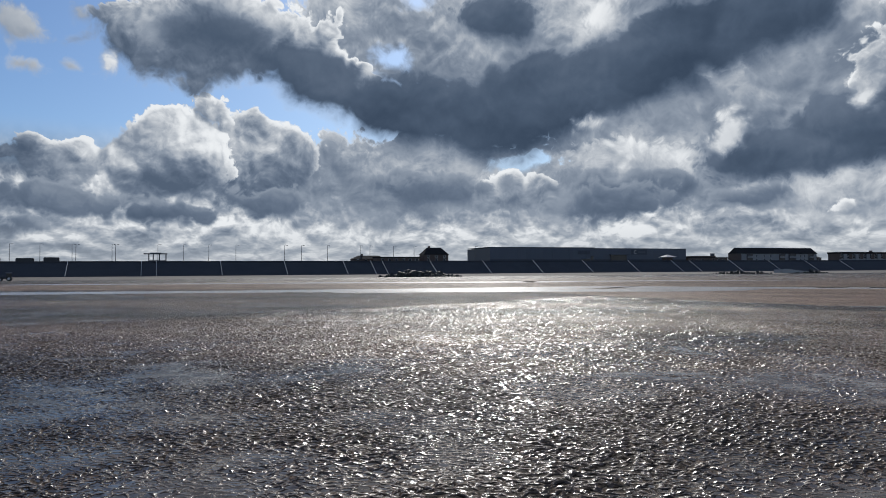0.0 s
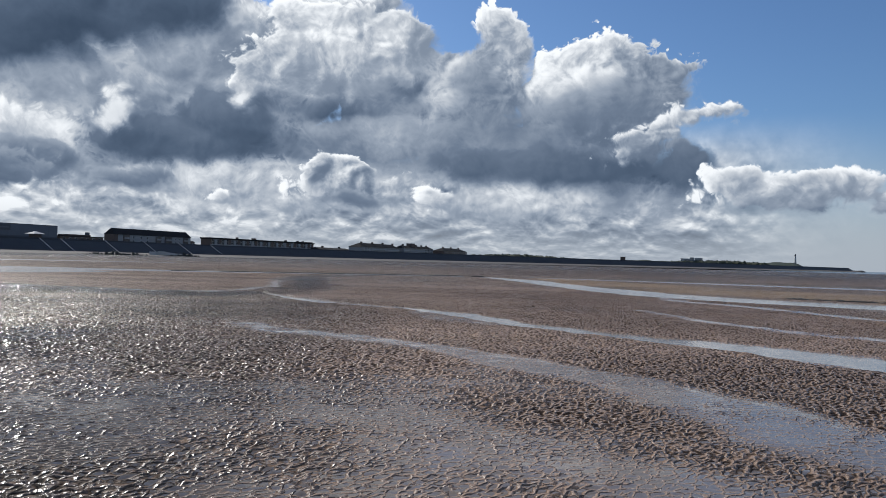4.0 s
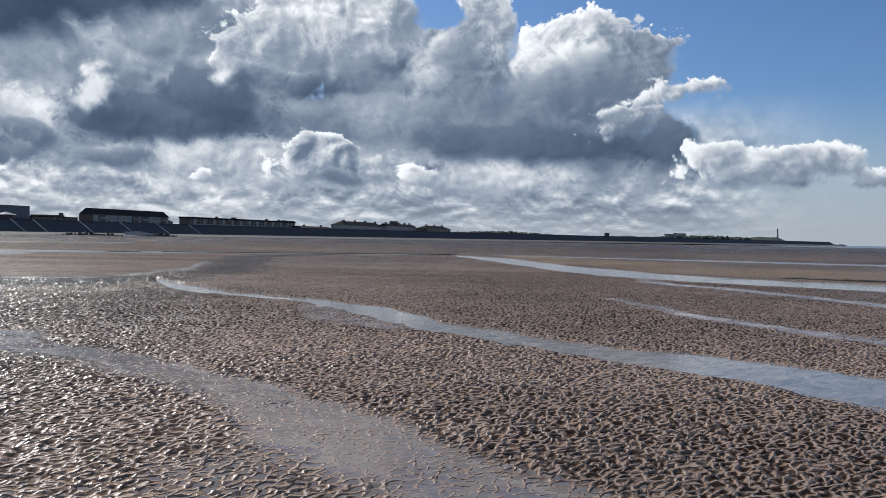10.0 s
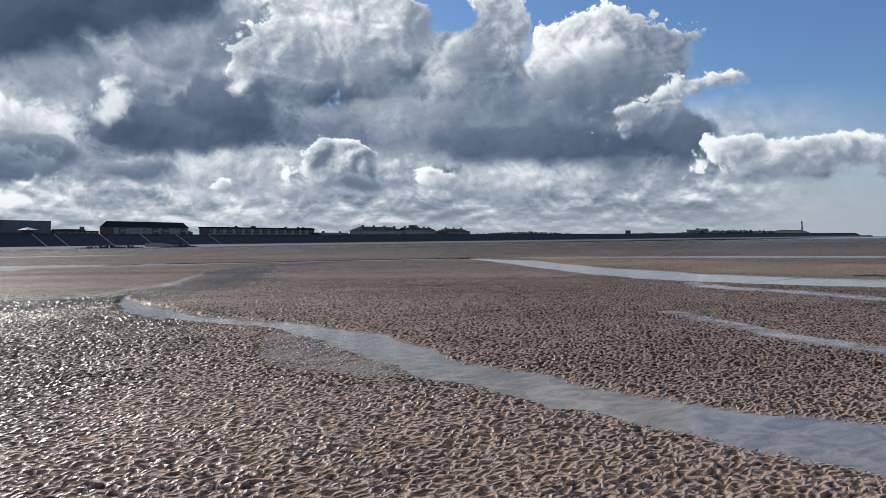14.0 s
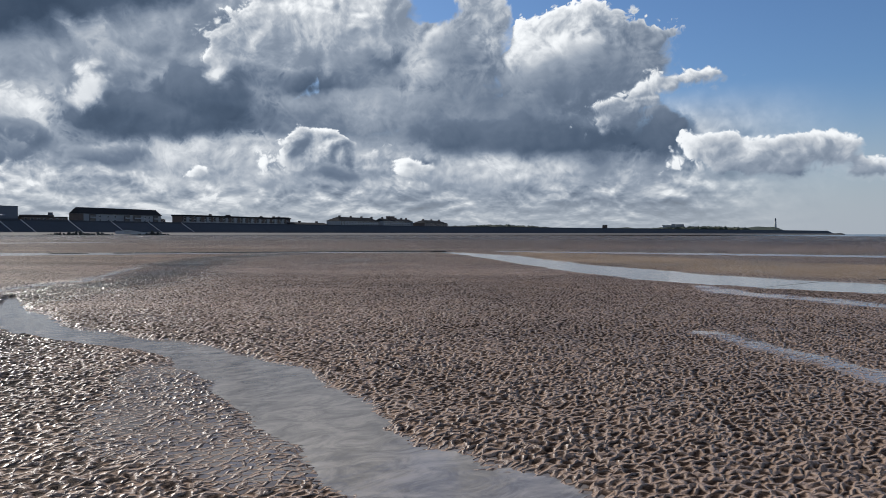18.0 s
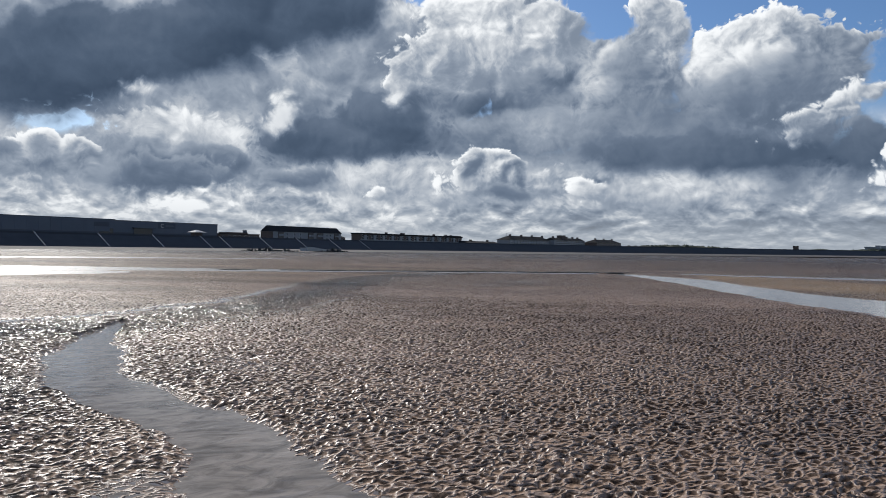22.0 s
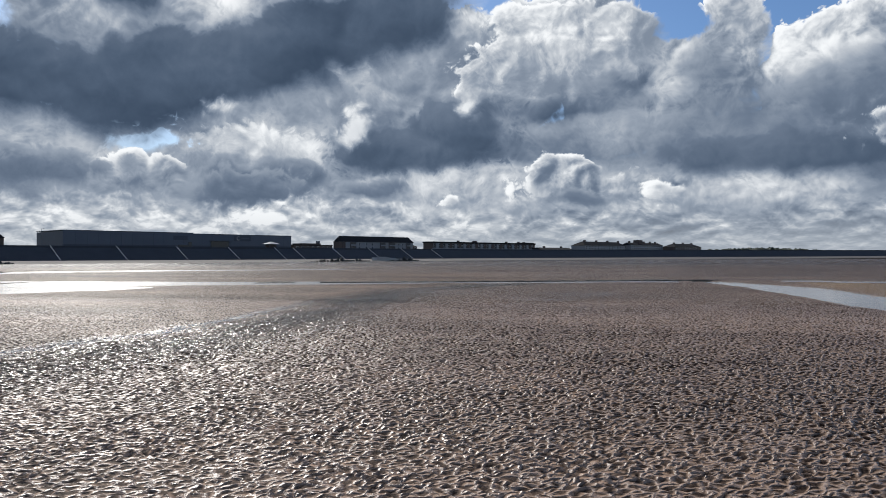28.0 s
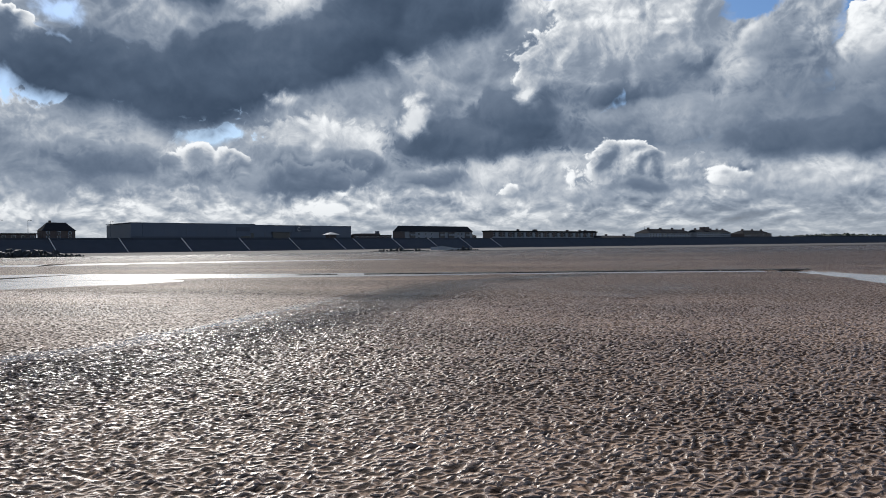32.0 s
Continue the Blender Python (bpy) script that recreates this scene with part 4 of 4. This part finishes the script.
# shelter on the promenade
shelter = thing("promenade_shelter", shore_pose(0.2, 390, BASE), "open flat-roofed shelter on dark posts", "shelter")
part("roof", boxed(-5.6, 5.2, -2, 2.5, 4.1, 4.55), M_CLAD_D, shelter)
part("roof_cap", boxed(-2.5, 2.5, -1, 1.5, 4.55, 4.9), M_CLAD_D, shelter)
for x in (-3.2, -1.2, 1.6, 4.6):
    part("post", boxed(x - 0.25, x + 0.25, -1.4, -0.9, 0, 4.1), M_CLAD_D, shelter)
part("bench_wall", boxed(-3.2, 4.6, 1.6, 2.0, 0, 1.2), M_CLAD_D, shelter)


def van(s, d, w, h, label):
    ob = thing("parked_van", shore_pose(s, d, BASE), label, "van", "vans on the promenade")
    bm = boxed(0, w, 0, 2, 0.5, h)
    bmesh.ops.bevel(bm, geom=bm.edges[:], offset=0.25, segments=2, affect="EDGES")
    part("body", bm, M_BODY, ob)
    part("windscreen", boxed(w - 0.9, w - 0.2, -0.03, 2.03, h * 0.55, h * 0.85), M_GLASS, ob)
    for x in (w * 0.2, w * 0.8):
        bm = bmesh.new()
        bmesh.ops.create_cone(bm, cap_ends=True, segments=16, radius1=0.38, radius2=0.38, depth=0.3, matrix=Matrix.Translation((x, 0.1, 0.38)) @ Matrix.Rotation(radians(90), 4, "X"))
        part("wheel", bm, M_RUB, ob)
    return ob


van(-48.5, 389, 6.6, 2.6, "dark parked van on the promenade")
van(-60, 390, 7.5, 2.3, "dark long parked van on the promenade")
van(-72, 389, 6.0, 2.4, "dark parked minibus on the promenade")

# tractor on the sand
tractor = thing("beach_tractor", shore_pose(-54.5, 332, 0.0, 180), "dark beach tractor with pale wheel rims parked on the sand", "tractor")
bm = boxed(-1.6, 2.0, -0.6, 0.6, 0.9, 1.7)
bmesh.ops.bevel(bm, geom=bm.edges[:], offset=0.12, segments=2, affect="EDGES")
part("bonnet", bm, M_BODY, tractor)
bm = boxed(-2.2, -0.4, -0.8, 0.8, 1.4, 3.1)
bmesh.ops.bevel(bm, geom=bm.edges[:], offset=0.15, segments=2, affect="EDGES")
part("cab", bm, M_GLASS, tractor)
part("cab_roof", boxed(-2.3, -0.3, -0.9, 0.9, 3.1, 3.25), M_WHITE, tractor, "pale cab roof")
for x, y, r in ((-1.4, -1.0, 0.95), (-1.4, 1.0, 0.95), (1.5, -0.9, 0.6), (1.5, 0.9, 0.6)):
    bm = bmesh.new()
    turn = Matrix.Translation((x, y, r)) @ Matrix.Rotation(radians(90), 4, "X")
    bmesh.ops.create_cone(bm, cap_ends=True, segments=20, radius1=r, radius2=r, depth=0.45, matrix=turn)
    w = part("wheel", bm, M_RUB, tractor)
    bm = bmesh.new()
    bmesh.ops.create_cone(bm, cap_ends=True, segments=16, radius1=r * 0.55, radius2=r * 0.5, depth=0.5, matrix=turn)
    part("rim", bm, M_WHITE, w, "pale wheel rim")
part("exhaust", rod(0.06, 0.06, 1.7, 2.7, 6, 1.0, 0.0), M_STEEL, tractor)

# rocks at the foot of the wall
rng = random.Random(4)


def boulders(name, s0, s1, d0, d1, n, lo, hi, label, z=0.0):
    bm = bmesh.new()
    for _ in range(n):
        u = rng.random()
        s, d, r = s0 + (s1 - s0) * u, d0 + (d1 - d0) * rng.random(), lo + (hi - lo) * rng.random() ** 2
        r *= 0.4 + 1.2 * math.sin(math.pi * min(max(u, 0.05), 0.95))
        m = Matrix.Translation(shore(s, d, z + r * 0.3)) @ Euler((rng.random() * 6, rng.random() * 6, rng.random() * 6)).to_matrix().to_4x4() @ Matrix.Diagonal((r * 1.5, r, r * 0.75, 1))
        got = bmesh.ops.create_icosphere(bm, subdivisions=1, radius=1.0, matrix=m)
        for v in got["verts"]:
            v.co += Vector((rng.uniform(-1, 1), rng.uniform(-1, 1), rng.uniform(-1, 1))) * r * 0.18
    me = bpy.data.meshes.new(name)
    bm.to_mesh(me)
    bm.free()
    me.materials.append(M_ROCK)
    return tagged(new(name, me), label, "rocks", kind="stuff")


boulders("rock_bank", 100, 142, 338, 350, 150, 0.5, 1.5, "dark weed-covered boulders piled below the sea wall")
boulders("rock_scatter", 300, 346, 344, 353, 70, 0.4, 1.0, "scattered dark boulders at the wall foot")
boulders("rock_slipway", 360, 386, 341, 349, 50, 0.5, 1.2, "dark boulders under a concrete slipway")
slip = thing("slipway", shore_pose(350, 344, 0), "pale concrete slipway running down to the sand", "slipway")
bm = bmesh.new()
a = [bm.verts.new(p) for p in ((0, 0, 0.4), (34, 0, -0.4), (34, 6, -0.4), (0, 6, 0.4), (0, 0, 2.4), (6, 0, 2.4), (34, 0, 0.1), (34, 6, 0.1), (6, 6, 2.4), (0, 6, 2.4))]
for f in ((0, 1, 6, 5, 4), (3, 9, 8, 7, 2), (4, 5, 8, 9), (5, 6, 7, 8), (1, 2, 7, 6), (0, 4, 9, 3)):
    bm.faces.new([a[i] for i in f])
part("ramp", bm, M_CONC, slip)
for i in range(5):
    part("kerb", boxed(1 + 2 * i, 2.6 + 2 * i, -0.3, 0, 2.0 - 0.3 * max(0, i - 2), 2.7 - 0.3 * max(0, i - 2)), M_CONC, slip)

# low broken edges of dark mud along the water
def mud_edge(edge, n, gaps, label):
    bm = bmesh.new()
    for (ax, ay), (bx, by) in zip(edge, edge[1:]):
        for i in range(n):
            f = (i + rng.random()) / n
            x, y = ax + (bx - ax) * f, ay + (by - ay) * f
            if lattice(np.array([x * 0.45 + y * 0.2]), np.array([0.5]), 8)[0] < gaps:
                continue
            r = rng.uniform(0.04, 0.09)
            m = Matrix.Translation((x + rng.uniform(-0.1, 0.1), y + rng.uniform(-0.12, 0.12), 0.03)) @ Matrix.Rotation(math.atan2(by - ay, bx - ax), 4, "Z") @ Matrix.Diagonal((0.3, 0.16, r, 1))
            bmesh.ops.create_icosphere(bm, subdivisions=1, radius=1.0, matrix=m)
    me = bpy.data.meshes.new("mud_edge")
    bm.to_mesh(me)
    bm.free()
    me.materials.append(M_ROCK)
    tagged(new("mud_edge", me), label, "mud bank", kind="stuff")


mud_edge([(34.0, 68.3), (40.0, 65.5), (44.0, 63.2), (48.0, 61.0), (52.0, 59.2), (57.0, 56.3), (61.0, 54.0)], 26, 0.3, "low broken dark mud edge along the far creek")
mud_edge([(43.1, 17.4), (43.5, 15.0), (44.4, 11.8), (45.6, 7.5), (47.0, 2.0)], 18, 0.15, "low dark weedy edge of a sand bar beside the lagoon")

# trees and roofs along the far shore
def bearing(az_deg, r, z=0.0):
    return Vector((math.sin(radians(az_deg)) * r, math.cos(radians(az_deg)) * r, z))


bm = bmesh.new()
for i in range(420):
    f = i / 420
    az_i = 47.0 + 21.5 * f + rng.uniform(-0.2, 0.2)
    r = 1250 + 1250 * f + rng.uniform(-60, 120)
    z = 1.6 + r * math.tan(radians(0.42 + 0.16 * math.sin(f * 9) - 0.12 * f + rng.uniform(-0.08, 0.06)))
    w = rng.uniform(6, 16)
    m = Matrix.Translation(bearing(az_i, r, z * 0.5)) @ Matrix.Rotation(rng.random() * 3, 4, "Z") @ Matrix.Diagonal((w, w * 0.7, max(z * 0.55, 2), 1))
    got = bmesh.ops.create_icosphere(bm, subdivisions=1, radius=1.0, matrix=m)
    for v in got["verts"]:
        v.co += Vector((rng.uniform(-2, 2), rng.uniform(-2, 2), rng.uniform(-1, 1)))
me = bpy.data.meshes.new("far_trees")
bm.to_mesh(me)
bm.free()
me.materials.append(M_LEAF)
tagged(new("far_trees", me), "dark far belt of trees and scrub along the shore", "trees", kind="stuff")

# headland, its far buildings and the light
verts, faces = [], []
N = 90
for i in range(N + 1):
    f = i / N
    az_i = 56.0 + 15.6 * f
    h = 0.36 + 0.10 * f + 0.03 * math.sin(f * 31) + 0.02 * math.sin(f * 77)
    h *= float(ease(np.array(f), 1.0, 0.9)) if f > 0.9 else 1.0
    for r, k_h in ((2450, 0.0), (2500, 0.62), (2620, 1.0), (2900, 0.9)):
        verts.append(bearing(az_i, r, -3 + (4.6 + r * math.tan(radians(h))) * k_h))
for i in range(N):
    for j in range(3):
        a = i * 4 + j
        faces.append((a, a + 4, a + 5, a + 1))
headland = tagged(new("headland", mesh_of("headland", verts, faces, M_LEAF)), "distant low dark wooded headland", "headland", kind="structure")
castle = thing("far_tower_blocks", Matrix.Translation(bearing(63.5, 2300, 10)) @ Matrix.Rotation(radians(-63.5), 4, "Z"), "distant pale tower blocks above the trees", "building")
for x, w, h in ((-20, 24, 15), (-2, 12, 19), (16, 22, 18), (4, 44, 11)):
    part("block", boxed(x - w / 2, x + w / 2, 0, 15, 0, h), M_REND, castle)
part("boom", boxed(-34, -6, 2, 6, 13, 15.5), M_CLAD_D, castle)
windows(castle, [(-20 + 4 * i, 4 + 3.5 * j) for i in range(11) for j in range(2)], 2.4, 1.8)
flats = thing("far_block", Matrix.Translation(bearing(58.55, 1900, 8)) @ Matrix.Rotation(radians(-58.5), 4, "Z"), "distant square block of flats", "building")
part("wall", boxed(-6, 6, 0, 10, 0, 13), M_BRICK, flats)
part("roof", boxed(-6.4, 6.4, -0.4, 10.4, 13, 13.8), M_ROOF, flats)
lh = thing("lighthouse", Matrix.Translation(bearing(70.26, 2700, 18)), "distant slender pale lighthouse on the headland", "lighthouse")
part("tower", rod(4.0, 2.4, 0, 28, 14), M_CONC, lh)
part("gallery", rod(3.4, 3.4, 28, 29, 14), M_CLAD_D, lh)
part("lantern", rod(1.8, 1.8, 29, 32, 12), M_GLASS, lh)
part("cap", rod(2.2, 0.2, 32, 34.5, 12), M_CLAD_D, lh)
spit = boulders("far_spit", 0, 1, 0, 1, 1, 0.4, 0.5, "low distant spit of stones and posts in the sea", -5)
bm = bmesh.new()
for i in range(60):
    az_i = 71.3 + 3.0 * rng.random()
    w = rng.uniform(5, 14)
    m = Matrix.Translation(bearing(az_i, 2600, -1.5)) @ Matrix.Diagonal((w, w, rng.uniform(1.5, 3.6) + (2.0 if az_i > 73.6 else 0), 1))
    bmesh.ops.create_icosphere(bm, subdivisions=1, radius=1.0, matrix=m)
bm.to_mesh(spit.data)
bm.free()
